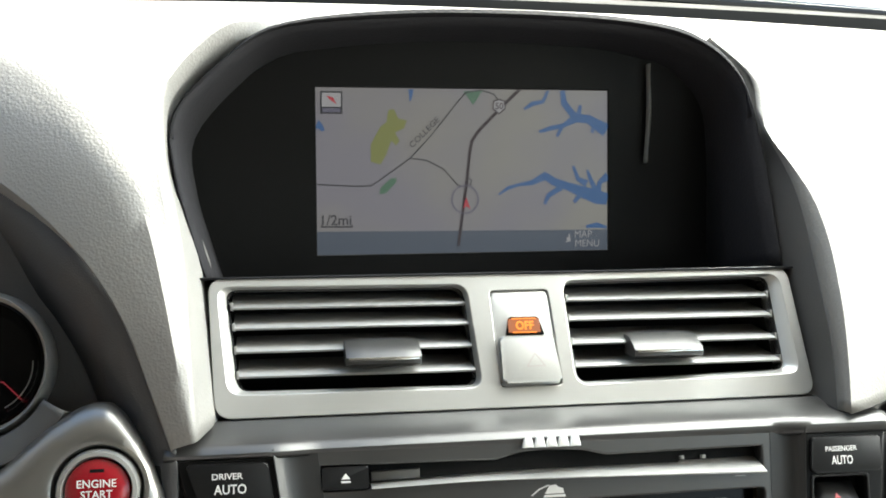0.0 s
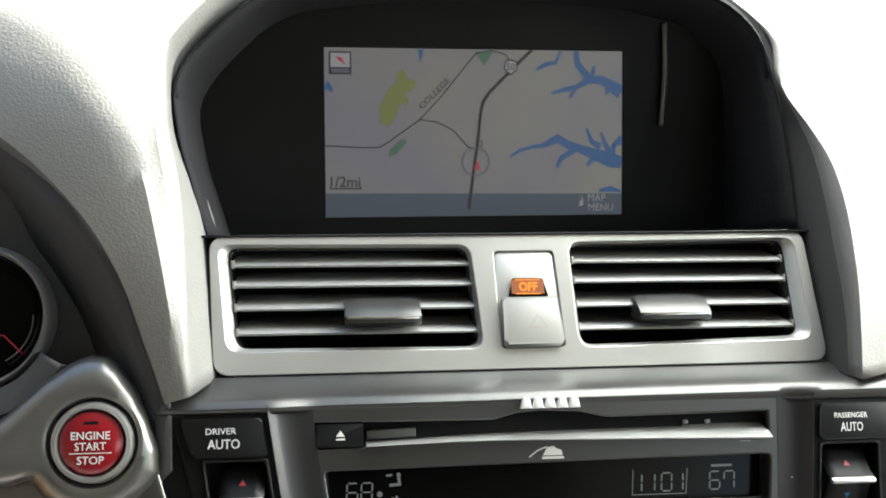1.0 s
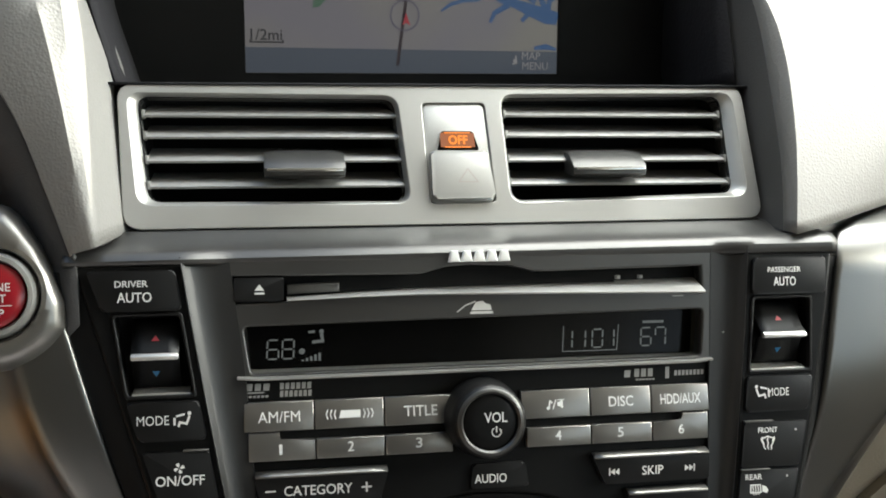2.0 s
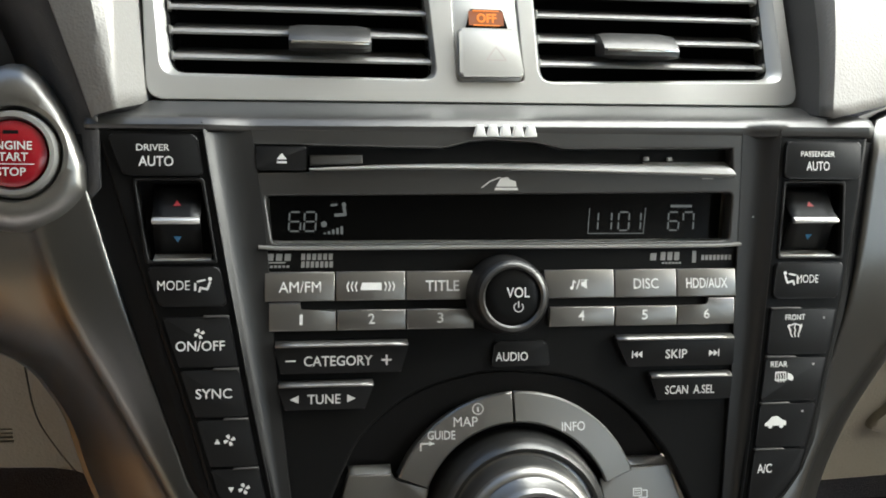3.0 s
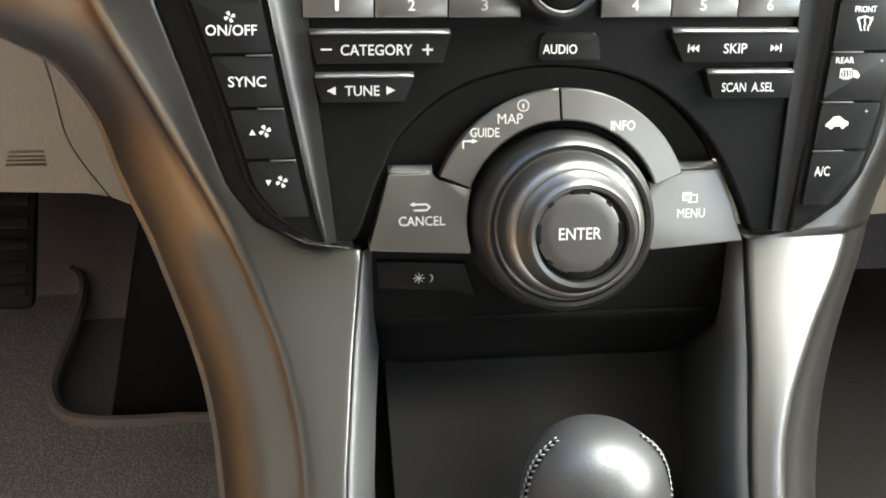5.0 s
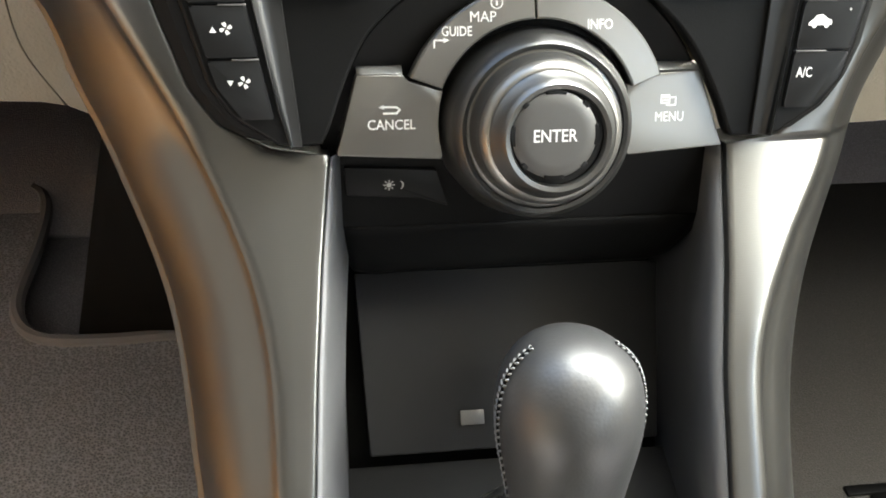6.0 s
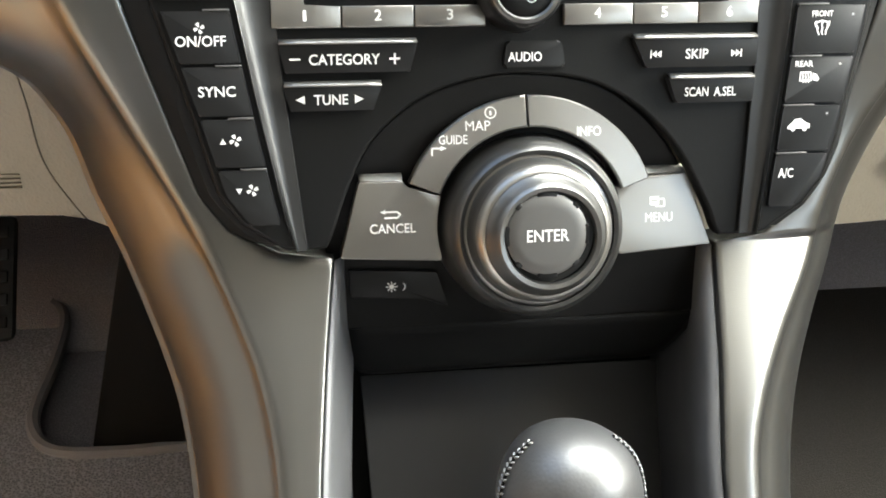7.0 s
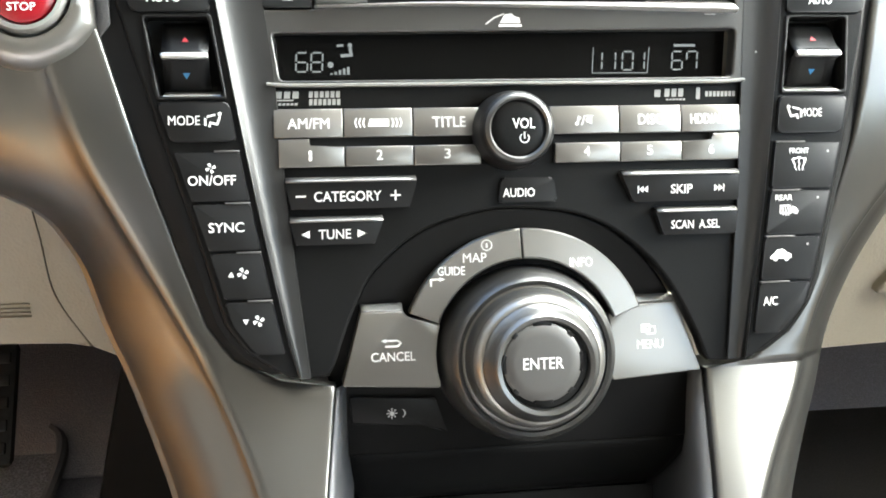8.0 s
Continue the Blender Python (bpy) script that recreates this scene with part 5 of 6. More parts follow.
for side, t in LEGS.items():
    s = -1 if side == "left" else 1
    leg = thing("console_trim", (s * 0.10, 0.0, -0.20), f"silver mesh-patterned trim sweeping down the {'driver' if s < 0 else 'passenger'} side of the console", "console trim", group="console trims")
    rows, lip = [], []
    zs = sorted(set(list(np.linspace(0.036 if s < 0 else 0.078, -0.36, 96)) + [-0.095, -0.1, -0.1032, -0.1045, -0.1056, -0.1062]), reverse=True)
    for z in zs:
        xi, xr, xo = along(t["inner"], z), glide(t["ridge"], z), glide(t["outer"], z)
        y = leg_y(z)
        lean = float(np.interp(z, (-0.22, -0.06), (0.45, 0.58))) if s < 0 else 0.4
        fall = float(np.interp(z, (-0.16, -0.09, -0.03), (0.034, 0.027, 0.029))) if s < 0 else 0.047
        if s * xr < s * xi + 0.004:
            xr = xi + s * 0.004
        if s < 0 and z > 0.0:
            xo = min(xo, xr - 0.02)
        back = 0.22 * max(0.0, xr - xi - 0.014) if s > 0 else 0.0
        deep = back + 0.85 * max(0.0, z + 0.04) if s > 0 else 0.0
        xr, xo = -0.08 + (xr + 0.08) * (1 + back / 0.40), -0.08 + (xo + 0.08) * (1 + deep / 0.42)
        if s > 0 and z > 0.048:
            xi = float(np.interp(z, (0.048, 0.056, 0.060, 0.066, 0.070, 0.0785), (0.1478, 0.1500, 0.1530, 0.1690, 0.1860, 0.2160)))
            y += float(np.interp(z, (0.048, 0.056, 0.060, 0.066, 0.070, 0.0785), (0.0, 0.004, 0.007, 0.017, 0.027, 0.042)))
            xr, xo = max(xr, xi + 0.03), max(xo, xi + 0.09)
        cut = [(xi, y + 0.025), (xi, y + 0.0012), (xi + s * 0.0003, y + 0.0004), (xi + s * 0.0012, y), (xi + s * min(0.0026, 0.3 * abs(xr - xi)), y - 0.0001), (xi + (xr - xi) * 0.5, y - 0.0004 + back * 0.5), (xr - s * min(0.004, 0.3 * abs(xr - xi)), y - 0.0004 + back * 0.9), (xr, y + 0.0004 + back), (xr + s * 0.0012, y + 0.0022 + back), *[(xr + (xo - xr) * u, y + 0.0030 + fall * (lean * u + (1 - lean) * u ** (2.4 + 2.0 * (0.6 - lean))) + back + (deep - back) * u) for u in (0.10, 0.22, 0.36, 0.5, 0.64, 0.76, 0.86, 0.94)], (xo - s * 0.0003, y + fall + 0.0026 + deep), (xo + s * 0.0010, y + fall + 0.0028 + deep), (xo + s * 0.0014, y + fall + 0.0036 + deep), (xo, y + fall + 0.009 + deep), (xo - s * 0.012, y + fall + 0.038 + deep)]
        rows.append([(x, yy, z) for x, yy in cut])
    part("trim_shell", loft(rows), TRIM, leg, solid=-0.0008, smooth=85)
    edge = OUTER_L if s < 0 else OUTER_R
    rows = []
    for z in np.linspace(0.050, -0.0985, 40):
        a, b = along(edge, z), along(t["inner"], z)
        rows.append([(a - s * 0.004, -0.0015, z), (a + s * 0.0005, -0.0022, z), (a + (b - a) * 0.4, -0.0010, z), (b + s * 0.0015, leg_y(z) + 0.0025, z)])
    part("panel_skirt", loft(rows), HOLE, driver if s < 0 else passenger, "black border beside the trim")

# inner side walls of the console beside the box: trim, in its copy for shade
for s, name in ((-1, "left"), (1, "right")):
    inner = LEGS[name]["inner"]
    rows = []
    for z in np.linspace(-0.1075, -0.36, 40):
        x, y = along(inner, z), leg_y(z)
        rows.append([(x - s * 0.0002, y + 0.004, z), (x - s * 0.0030, y + 0.010, z), *([(x + 0.0050, y + 0.05, z), (x + 0.0120, y + 0.13, z)] if s > 0 else [(x + 0.012, y + 0.05, z), (x + 0.017, y + 0.13, z)])])
    single("console_wall", loft(rows), SHADED_TRIM, (s * 0.07, 0.0, -0.3), "inner console wall beside the shift lever, in the shaded trim copy", "console wall", group="console walls", solid=-0.001)

# ---- storage box and shift lever (in upright room axes) ----
PHI = radians(45)


def lid_at(x, d, up=0.0):
    """A point d metres down the sloping lid."""
    return (x, 0.0056 - d * math.cos(PHI) - up * math.sin(PHI), 0.6110 - d * math.sin(PHI) + up * math.cos(PHI))


lid = thing("storage_box", lid_at(0.01, 0.08), "closed black storage box lid with a small silver catch", "storage box", space=ROOM)
bm = box(-0.0585, 0.0815, 0.0, 0.004, 0.0, 0.0800, 0.0008)
for v in bm.verts:
    down = 0.0800 - v.co.z
    v.co = lid_at(v.co.x + (0.0033 if v.co.x < 0 else -0.0068) * down / 0.08, down, -v.co.y)
part("lid", bm, WALL, lid, "flat black lid", space=ROOM)
bm = box(-0.0150, -0.0045, 0.0, 0.002, 0.0, 0.0064, 0.0005)
for v in bm.verts:
    v.co = lid_at(v.co.x, 0.0690 - v.co.z, 0.0024 - v.co.y)
part("catch", bm, VENT, lid, "small silver catch", space=ROOM)
bm = box(-0.075, 0.098, 0.0, 0.004, -0.01, 0.16)
for v in bm.verts:
    v.co = lid_at(v.co.x, 0.12 - v.co.z, -v.co.y - 0.012)
part("box_body", bm, HOLE, lid, "dark gap round the lid", space=ROOM)

console = thing("shift_console", (0.01, -0.15, 0.50), "dark console top with a silver shift surround", "console", space=ROOM)
part("console_top", box(-0.085, 0.085, -0.42, -0.0530, 0.52, 0.5520, 0.003), BAND, console, "dark grey satin console top", space=ROOM)
bm = bmesh.new()
LX, LY = 0.010, -0.118
loops = []
for r, z in ((1.0, 0.5520), (1.0, 0.5545), (0.96, 0.5560), (0.80, 0.5562), (0.76, 0.5545), (0.76, 0.5515)):
    loops.append([(LX + 0.047 * r * math.cos(2 * math.pi * k / 48), LY - 0.012 + 0.060 * r * math.sin(2 * math.pi * k / 48), z) for k in range(48)])
bm.free()
part("shift_surround", loft(loops, ring=True), CHROME, console, "satin silver oval surround", space=ROOM)
part("shift_boot", loft([[(LX + r * math.cos(2 * math.pi * k / 40), LY - 0.012 * r / 0.04 + 1.2 * r * math.sin(2 * math.pi * k / 40), z) for k in range(40)] for r, z in ((0.037, 0.553), (0.030, 0.562), (0.018, 0.575), (0.012, 0.60))], ring=True), LEATHER, console, "black boot", space=ROOM)

lever = thing("shift_lever", (LX, LY, 0.56), "black leather shift knob with stitched seams on the console", "shift lever", space=ROOM)
AX = Vector((0.0, 0.30, 0.954)).normalized()
SIDEWAY = Vector((1, 0, 0))
FORE = AX.cross(SIDEWAY)
BASE = Vector((LX + 0.001, -0.1215, 0.563))
prof = [(0.0, 0.1020), (0.0080, 0.1012), (0.0150, 0.0985), (0.0208, 0.0935), (0.0245, 0.0870), (0.0265, 0.0790), (0.0270, 0.0710), (0.0262, 0.0620), (0.0243, 0.0520), (0.0222, 0.0410), (0.0205, 0.0280), (0.0192, 0.0140), (0.0165, 0.0120)]


def on_knob(a, r, h, out=0.0):
    return BASE + AX * h + SIDEWAY * ((r * 1.01 + out) * math.cos(a)) + FORE * ((r * 1.12 + out) * math.sin(a))


bm = loft([[tuple(on_knob(2 * math.pi * k / 48, r, h)) for k in range(48)] for r, h in prof], ring=True)
bmesh.ops.remove_doubles(bm, verts=bm.verts, dist=1e-6)
grip = part("grip", bm, LEATHER, lever, "black leather grip", space=ROOM, round_levels=1, smooth=180)
seam_path = spline([(r, h, 0) for r, h in prof[2:12]], 60)
for a in (radians(188), radians(-9)):
    part("seam", tube([tuple(on_knob(a, r, h, -0.0002)) for r, h, _ in seam_path], 0.0007, 6), HOLE, lever, "dark seam groove", space=ROOM)
    bm = bmesh.new()
    for (r0, h0, _), (r1, h1, _) in zip(seam_path[::2], seam_path[1::2]):
        for k in (-1, 1):
            p, q = on_knob(a + k * 0.015, r1, h1, 0.0004), on_knob(a + k * 0.085, r0, h0, 0.0003)
            c, d = (p + q) / 2, (p - q)
            turn = d.to_track_quat("X", "Z").to_matrix().to_4x4()
            bmesh.ops.create_icosphere(bm, subdivisions=1, radius=1.0, matrix=Matrix.Translation(c) @ turn @ Matrix.Diagonal((d.length * 0.62, 0.00055, 0.00055, 1)))
    tagged(part("stitching", bm, THREAD, lever, "grey stitches along the seam", space=ROOM), kind="stuff")

# ---- start button and instrument gauge ----
SX, SZ = -0.1762, 0.0424
start = thing("start_button_panel", (SX, 0.0, 0.02), "silver panel with a round red engine start button", "start button")
panel_edge = [(-0.2400, 0.0330), (-0.2108, 0.0522), (-0.1960, 0.0655), (-0.1855, 0.0724), (-0.1790, 0.0748), (-0.1734, 0.0744), (-0.1680, 0.0700), (-0.1610, 0.0597), (-0.1560, 0.0480), (-0.1525, 0.0389)] + [(SX + 0.0275 * math.cos(radians(a)), SZ + 0.0275 * math.sin(radians(a))) for a in np.linspace(-28, -150, 16)] + [(-0.2150, 0.0250), (-0.2400, 0.0230)]
hole = disc(SX, SZ, 0.0158, 40)


def reach(a):
    """How far the panel's outline lies from the button's middle in direction a."""
    d, best = Vector((math.cos(a), math.sin(a))), 0.03
    for p, q in zip(panel_edge, panel_edge[1:] + panel_edge[:1]):
        p, e = Vector((p[0] - SX, p[1] - SZ)), Vector((q[0] - p[0], q[1] - p[1]))
        den = d.x * e.y - d.y * e.x
        if abs(den) > 1e-9:
            r, u = (p.x * e.y - p.y * e.x) / den, (p.x * d.y - p.y * d.x) / den
            if r > 0 and -1e-6 <= u <= 1 + 1e-6:
                best = r
    return best


rows = []
for a in np.linspace(0, 2 * math.pi, 121):
    R = max(reach(a), 0.021)
    rows.append([(SX + r * math.cos(a), y, SZ + r * math.sin(a)) for r, y in ((0.0158, 0.0), (0.0160, -0.0050), (0.0168, -0.0072), (0.0185, -0.0080), (0.0185 + (R - 0.0185) * 0.45, -0.0072), (0.0185 + (R - 0.0185) * 0.75, -0.0050), (0.0185 + (R - 0.0185) * 0.94, -0.0018), (R, 0.0016), (R, 0.008))])
part("surround", loft(rows), BUTTON, start, "bright silver surround")
part("bezel", lathe([(0.0121, -0.0070), (0.0128, -0.0098), (0.0142, -0.0096), (0.0150, -0.0072), (0.0156, -0.0020), (0.0157, 0.004)], SX, SZ, 56), VENT, start, "satin silver bezel ring")
cap = part("button", lathe([(0.0, -0.0100), (0.0060, -0.0099), (0.0098, -0.0094), (0.0115, -0.0084), (0.0121, -0.0065), (0.0121, 0.0)], SX, SZ, 56), RED, start, "glossy dark red button")
lettering("ENGINE", SX, SZ + 0.0028, 0.0140, 0.0029, -0.0101, PRINT, cap)
lettering("START", SX, SZ - 0.0011, 0.0112, 0.0029, -0.0101, PRINT, cap)
lettering("STOP", SX, SZ - 0.0062, 0.0096, 0.0029, -0.0098, PRINT, cap)
mark([*stroke([(SX - 0.0075, SZ - 0.0036), (SX + 0.0075, SZ - 0.0036)], 0.0003)], -0.0100, PRINT, cap)
mark([stroke([(SX - 0.0022, SZ + 0.0074), (SX + 0.0022, SZ + 0.0074)], 0.0012)[0]], -0.0097, BLACK, cap, "pilot_window")

gauge = thing("instrument_gauge", (-0.2235, 0.02, 0.06), "dark round instrument gauge with a silver ring and red marks", "gauge")
GX, GZ = -0.2250, 0.0905
part("gauge_ring", lathe([(0.0256, 0.0120), (0.0262, 0.0085), (0.0272, 0.0075), (0.0284, 0.0100), (0.0290, 0.0200)], GX, GZ, 64), VENT, gauge, "satin silver ring")
part("gauge_face", lathe([(0.0, 0.0220), (0.0200, 0.0220), (0.0246, 0.0110)], GX, GZ, 48), GLASSBLACK, gauge, "black dial face")
NEEDLE = glowing("needle_red", (0.75, 0.03, 0.08), 0.035)
mark(stroke([(GX - 0.004, GZ - 0.0075), (GX + 0.0085, GZ - 0.0070), (GX + 0.0165, GZ - 0.0150)], 0.0006), 0.0200, NEEDLE, gauge, "needle")
mark(stroke(disc(GX, GZ, 0.0192, 14, -62, 8), 0.0004), 0.0215, DIM, gauge, "scale_line")
mark([disc(GX + 0.0105, GZ - 0.0185, 0.0007, 10), *stroke([(GX + 0.009, GZ - 0.0195), (GX + 0.012, GZ - 0.0190)], 0.0005)], 0.0205, NEEDLE, gauge, "warning_light")
part("gauge_shroud", plate([(-0.40, 0.0), (-0.1515, 0.0), (-0.155, 0.07), (-0.172, 0.108), (-0.20, 0.140), (-0.25, 0.170), (-0.40, 0.19)], 0.0235, 0.006, 0), BINNACLE, gauge, "black shroud behind the gauge")
part("gauge_trim", loft([[(GX + r * math.cos(radians(a)), y, GZ + r * math.sin(radians(a))) for r, y in ((0.0290, 0.0120), (0.0300, 0.0050), (0.0340, 0.0020), (0.0400, 0.0000), (0.0420, 0.0060))] for a in np.linspace(-100, -28, 20)]), CAP, gauge, "grey lower surround", solid=-0.001)
shroud = spline([(-0.3600, 0.0400, 0.2100), (-0.2600, 0.0250, 0.1850), (-0.2150, 0.0100, 0.1600), (-0.1860, -0.0060, 0.1330), (-0.1680, -0.0080, 0.1060), (-0.1570, -0.0070, 0.0766), (-0.1500, -0.0060, 0.0560), (-0.1490, -0.0050, 0.0300)], 40)
part("binnacle_wall", loft([[tuple(Vector(c) + Vector((0.001, 0.001, 0.001))), tuple(Vector(c) + Vector((-0.006, 0.006, -0.006))), tuple(Vector(c) + Vector((-0.013, 0.018, -0.010))), tuple(Vector(c) + Vector((-0.020, 0.03, -0.014)))] for c in shroud]), BINNACLE, gauge, "black curved binnacle wall", solid=0.001)

# ---- lower dashboard and footwells (in upright room axes) ----
knee = [(-0.72, 0.650), (-0.24, 0.647), (-0.19, 0.643), (-0.165, 0.630), (-0.12, 0.60), (-0.12, 0.82), (-0.72, 0.82)]
lower_left = thing("knee_panel", (-0.3, 0.10, 0.64), "beige grained lower dashboard panel on the driver side", "knee panel", group="knee panels", space=ROOM)
seam = spline([(-0.209, 0.0, 0.800), (-0.208, 0.0, 0.740), (-0.2055, 0, 0.706), (-0.203, 0, 0.673), (-0.189, 0, 0.640)], 28)
part("panel", plate([(-0.72, 0.82), (-0.72, 0.648)] + [(-0.30, 0.648), (-0.20, 0.645)] + [(p[0] - 0.0004, p[2]) for p in seam[::-1]] + [(-0.210, 0.82)], lambda x, z: 0.100 + 0.10 * (0.70 - z), 0.02, 0.0015), BEIGE, lower_left, "beige panel", space=ROOM)
part("panel", plate([(p[0] + 0.0004, p[2]) for p in seam] + [(-0.165, 0.628), (-0.10, 0.58), (-0.10, 0.82), (-0.209, 0.82)], lambda x, z: 0.100 + 0.10 * (0.70 - z), 0.02, 0.0015), BEIGE, lower_left, "beige side panel", space=ROOM)
for k in range(4):
    part("grille_slit", box(-0.232 - 0.001 * k, -0.216, 0.1020, 0.107, 0.668 - k * 0.0024, 0.6690 - k * 0.0024, 0.0003), BEIGE, lower_left, space=ROOM)
lower_right = thing("knee_panel", (0.3, 0.08, 0.63), "beige grained lower dashboard panel on the passenger side", "knee panel", group="knee panels", space=ROOM)
part("panel", plate([(0.11, 0.82), (0.11, 0.60), (0.16, 0.632), (0.195, 0.6405), (0.30, 0.642), (0.72, 0.640), (0.72, 0.82)], lambda x, z: 0.072 + 0.10 * (0.70 - z), 0.03, 0.004), BEIGE, lower_right, space=ROOM)
part("glovebox_door", plate(rounded([(0.212, 0.672), (0.248, 0.718), (0.262, 0.80), (0.70, 0.80), (0.70, 0.668)], 0.012), lambda x, z: 0.066 + 0.10 * (0.70 - z), 0.01, 0.003), BEIGE, lower_right, "beige glovebox door", space=ROOM)

floor = single("floor", box(-0.74, 0.74, -1.7, 0.95, 0.30, 0.338), CARPET, (0, 0, 0.30), "dark grey car floor carpet", "floor", kind="structure", space=ROOM)
single("toe_board", loft([[(x, 0.40, 0.335), (x, 0.55, 0.36), (x, 0.72, 0.48), (x, 0.80, 0.75)] for x in np.linspace(-0.74, 0.74, 20)]), CARPET, (0, 0.6, 0.33), "dark carpeted toe board under the dashboard", "toe board", kind="structure", space=ROOM, solid=-0.01)
single("tunnel", loft([[(x, y, z) for x, z in ((-0.150, 0.335), (-0.118, 0.50), (-0.105, 0.60), (0.100, 0.60), (0.113, 0.50), (0.145, 0.335))] for y in (0.75, 0.4, 0.12, 0.075)]), BLACK, (0, 0.4, 0.33), "dark tunnel side below the dashboard", "tunnel", kind="structure", space=ROOM, solid=-0.004)
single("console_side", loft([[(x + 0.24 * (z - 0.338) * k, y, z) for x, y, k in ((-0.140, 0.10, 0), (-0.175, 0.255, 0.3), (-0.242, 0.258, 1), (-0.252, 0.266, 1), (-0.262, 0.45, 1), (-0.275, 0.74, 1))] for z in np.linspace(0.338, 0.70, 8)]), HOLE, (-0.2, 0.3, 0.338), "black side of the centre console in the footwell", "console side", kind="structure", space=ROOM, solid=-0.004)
mat = thing("floor_mat", (-0.33, 0.2, 0.338), "grey pile floor mat with a rounded bound edge", "floor mat", group="floor mats", space=ROOM)
edge = spline([(-0.62, 0.47), (-0.345, 0.466), (-0.311, 0.457), (-0.297, 0.427), (-0.296, 0.370), (-0.3005, 0.315), (-0.298, 0.288), (-0.286, 0.266), (-0.265, 0.256), (-0.222, 0.2535), (-0.165, 0.255), (-0.150, 0.24), (-0.150, -0.25), (-0.62, -0.25)], 90)
bm = bmesh.new()
low = [bm.verts.new((x, y, 0.339)) for x, y in edge]
up = [bm.verts.new((x, y, 0.349)) for x, y in edge]
bm.faces.new(up)
for i in range(len(edge)):
    j = (i + 1) % len(edge)
    bm.faces.new((low[i], low[j], up[j], up[i]))
part("mat_top", bm, MAT, mat, "grey looped pile", space=ROOM)
part("binding", tube([(x, y, 0.350) for x, y in edge[6:]], 0.0055, 8), BINDING, mat, "stitched binding", space=ROOM)
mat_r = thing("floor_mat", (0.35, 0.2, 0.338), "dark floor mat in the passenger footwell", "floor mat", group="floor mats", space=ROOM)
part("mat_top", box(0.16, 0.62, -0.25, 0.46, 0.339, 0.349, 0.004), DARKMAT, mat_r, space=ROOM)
part("mat_bar", box(0.284, 0.345, 0.0570, 0.0650, 0.348, 0.3515, 0.001), BLACK, mat_r, "dark stitched bar", space=ROOM)
part("mat_bar", box(0.300, 0.313, 0.0100, 0.0565, 0.348, 0.3515, 0.001), BLACK, mat_r, "dark stitched bar", space=ROOM)
pedal = thing("brake_pedal", (-0.36, 0.34, 0.45), "black ribbed rubber brake pedal", "pedal", space=ROOM)
bm = box(-0.44, -0.306, 0.0, 0.012, -0.045, 0.055, 0.006)
bm.transform(Matrix.Translation((0, 0.345, 0.45)) @ Matrix.Rotation(radians(-45), 4, "X"))
part("pad", bm, RUBBER, pedal, "black rubber pad", space=ROOM)
for k in range(5):
    bm = box(-0.435, -0.311, -0.003, 0.002, -0.036 + k * 0.018, -0.027 + k * 0.018, 0.001)
    bm.transform(Matrix.Translation((0, 0.345, 0.45)) @ Matrix.Rotation(radians(-45), 4, "X"))
    part("rib", bm, RUBBER, pedal, space=ROOM)
part("arm", tube([(-0.38, 0.36, 0.45), (-0.38, 0.45, 0.52), (-0.38, 0.55, 0.70), (-0.38, 0.60, 0.80)], 0.008), RUBBER, pedal, "black arm", space=ROOM)

# ---- car body round the camera ----
header = [(x, -0.04 - 0.28 * x * x) for x in np.linspace(-0.74, 0.74, 25)]
shell = single("roof", loft([[(x, y0 + (-1.75 - y0) * k, 1.42 - 0.05 * min(1.1, abs(x) / 0.6) ** 2 - 0.02 * (1 - k)) for x, y0 in header] for k in np.linspace(0, 1, 8)]), LINER, (0, -0.8, 1.4), "pale headliner under the roof", "roof", kind="structure", space=ROOM, solid=0.03)
for s, n in ((-1, "wall_left"), (1, "wall_right")):
    single(n, box(min(s * 0.72, s * 0.78), max(s * 0.72, s * 0.78), -1.75, 0.75 if s > 0 else 0.35, 0.33, 0.955 if s > 0 else 0.619, 0.01), BEIGE, (s * 0.75, -0.5, 0.33), "beige leather door lining beside the seat", "door lining", kind="structure", space=ROOM)
    single("pillar", tube([(s * 0.70, 0.80, 0.95), (s * 0.66, 0.35, 1.20), (s * 0.60, -0.22, 1.39)], 0.035), LINER, (s * 0.66, 0.4, 1.2), "pale windscreen pillar", "pillar", group="pillars", kind="structure", space=ROOM)
    single("pillar", box(min(s * 0.64, s * 0.70), max(s * 0.64, s * 0.70), -0.95, -0.82, 0.95, 1.40, 0.01), LINER, (s * 0.66, -0.9, 1.2), "pale door pillar", "pillar", group="pillars", kind="structure", space=ROOM)
single("door_lining", box(-0.78, -0.72, -0.60, -0.099, 0.62, 0.955, 0.01), DOOR, (-0.75, -0.4, 0.62), "dark upper door lining beside the driver", "door lining", kind="structure", space=ROOM)
single("door_lining", box(-0.78, -0.72, -1.75, -0.601, 0.62, 0.955, 0.01), BEIGE, (-0.75, -1.0, 0.62), "beige upper lining of the rear door", "door lining", kind="structure", space=ROOM)
# Unseen wall added to keep window light off the driver side.
single("window_blocker", box(-0.775, -0.725, -1.75, 0.10, 0.9551, 1.36, 0.01), DOOR, (-0.75, -0.8, 0.956), "unseen dark wall added to block light at the driver window", "window shade", kind="structure", space=ROOM)
# Unseen tan panel, added only so that the trim mirrors orange.
single("trim_reflector", box(-0.7195, -0.705, -0.42, 0.16, 0.38, 0.60, 0.006), TAN, (-0.71, -0.1, 0.38), "unseen tan panel added for the orange reflection in the trim", "door pocket", kind="structure", space=ROOM)
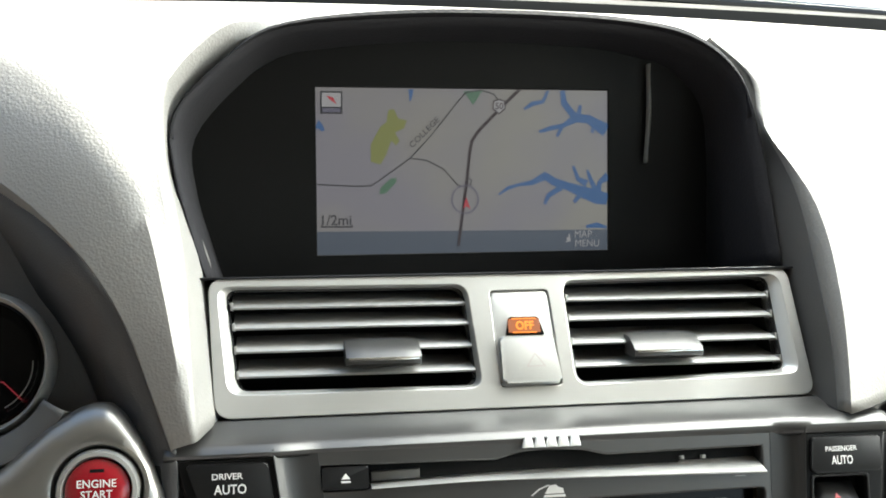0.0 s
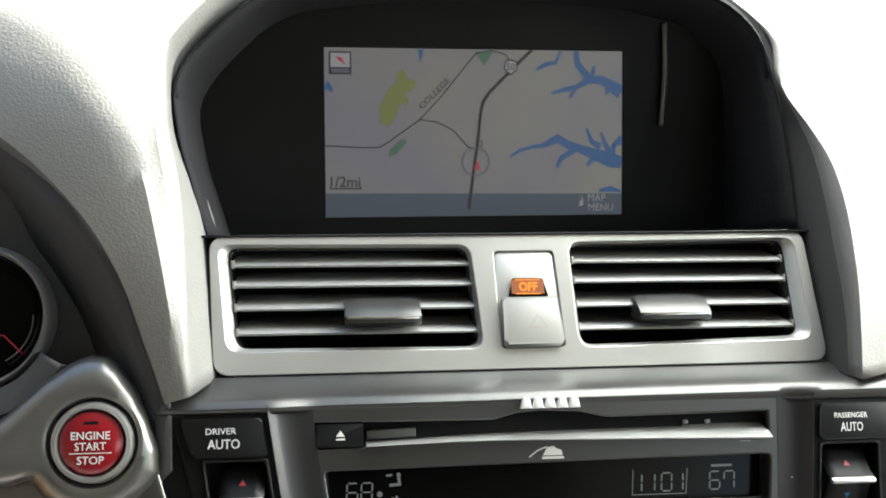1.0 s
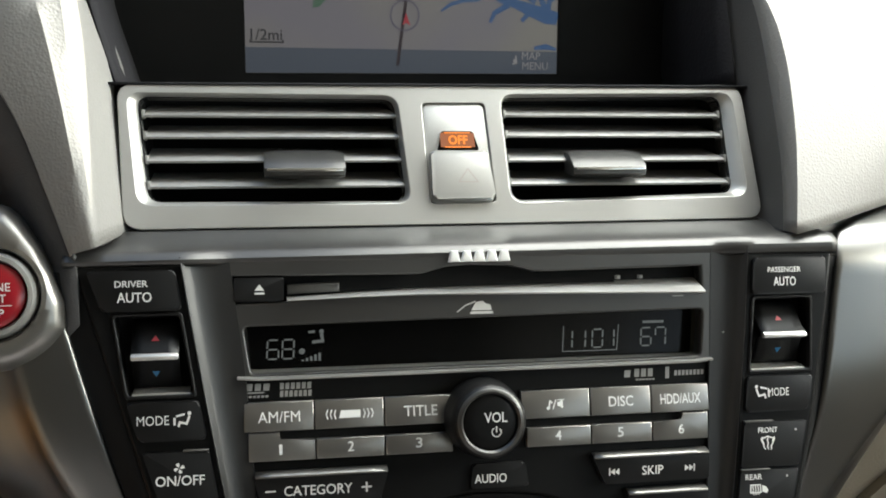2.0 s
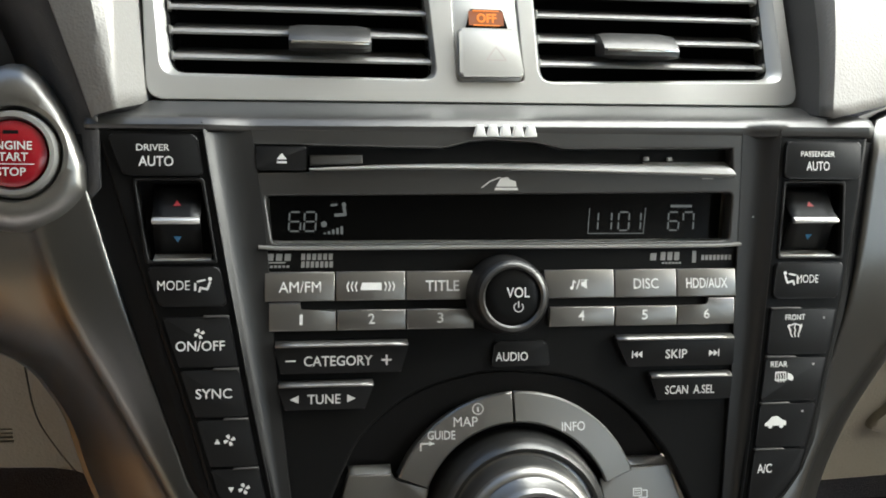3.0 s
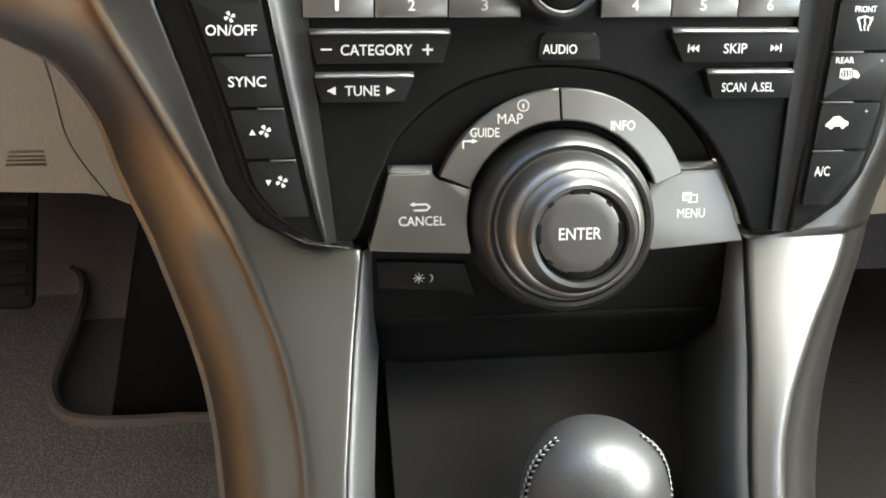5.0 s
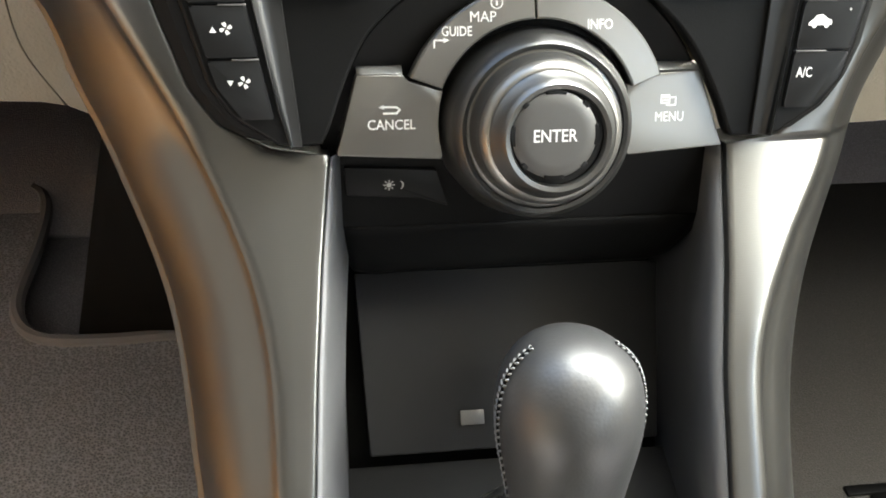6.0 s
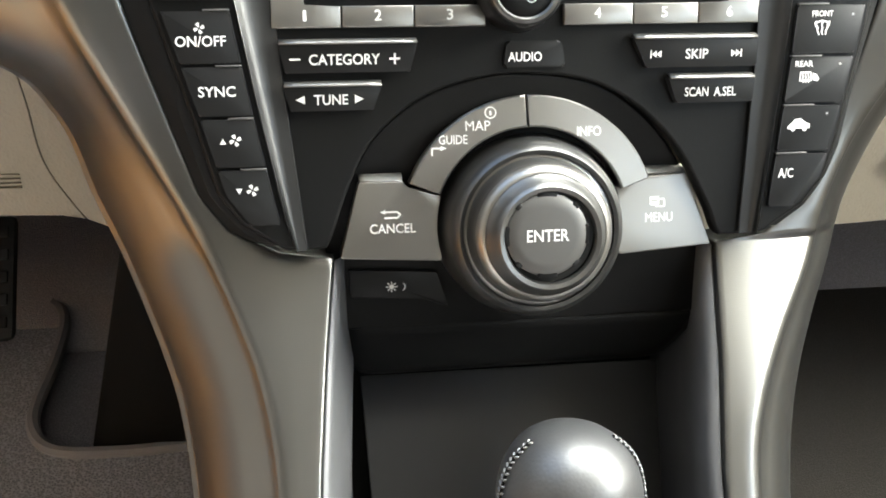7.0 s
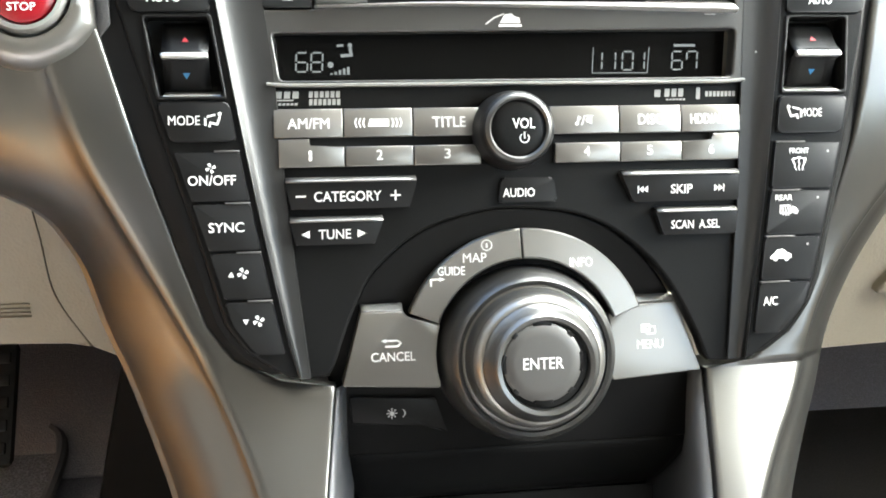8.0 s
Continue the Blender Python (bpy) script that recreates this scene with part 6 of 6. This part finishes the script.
single("kick_panel", box(-0.77, -0.73, -0.098, 0.75, 0.33, 0.955, 0.01), CARPET, (-0.75, 0.3, 0.33), "grey carpeted kick panel beside the pedals", "kick panel", kind="structure", space=ROOM)
# Unseen board added to stop light leaking down into the footwells.
single("footwell_blocker", box(-0.72, 0.72, 0.13, 0.80, 0.690, 0.705), DOOR, (0, 0.4, 0.69), "unseen dark board added to block light above the footwell", "dashboard", kind="structure", space=ROOM)
# Unseen rear wall, added to stop light from behind the camera.
single("wall_rear", box(-0.74, 0.74, -1.82, -1.745, 0.33, 1.43, 0.01), DOOR, (0, -1.8, 0.33), "unseen dark wall added to shut out light from the rear", "bulkhead", kind="structure", space=ROOM)
single("cowl", loft([[(x, 0.622 - 0.25 * x * x, 0.955), (x, 0.634 - 0.25 * x * x, 1.013 - 0.03 * x * x), (x, 0.70 - 0.25 * x * x, 1.020 - 0.012 * x - 0.02 * x * x), (x, 0.86 - 0.25 * x * x, 1.018 - 0.02 * x), (x, 0.95 - 0.25 * x * x, 0.96)] for x in np.linspace(-0.80, 0.80, 30)]), HOLE, (0, 0.7, 0.96), "black cowl under the windscreen", "cowl", kind="structure", space=ROOM, solid=-0.004)
single("bonnet", loft([[(x, y, 0.975 - 0.10 * (y - 0.8) - 0.08 * (x / 0.7) ** 2) for x in np.linspace(-0.74, 0.74, 15)] for y in np.linspace(0.82, 1.9, 8)]), PAINT, (0, 1.3, 0.9), "pale car bonnet beyond the windscreen", "bonnet", kind="structure", space=ROOM, solid=-0.01)
single("ground", box(-400, 400, -400, 400, -0.1, 0.0), ASPHALT, (0, 0, 0), "pale concrete ground", "ground", kind="structure", space=ROOM)
wiper = thing("wiper", (0.1, 0.72, 1.0), "dark wiper arm resting below the windscreen", "wiper", space=ROOM)
part("wiper_arm", tube([(0.02, 0.74, 1.034), (0.16, 0.73, 1.031), (0.34, 0.70, 1.022), (0.52, 0.66, 1.012)], 0.004, 8), SLAT, wiper, "grey metal arm", space=ROOM)
part("wiper_blade", tube([(-0.02, 0.70, 1.024), (0.20, 0.69, 1.022), (0.42, 0.66, 1.013), (0.60, 0.61, 1.005)], 0.005, 8), RUBBER, wiper, "black rubber blade", space=ROOM)
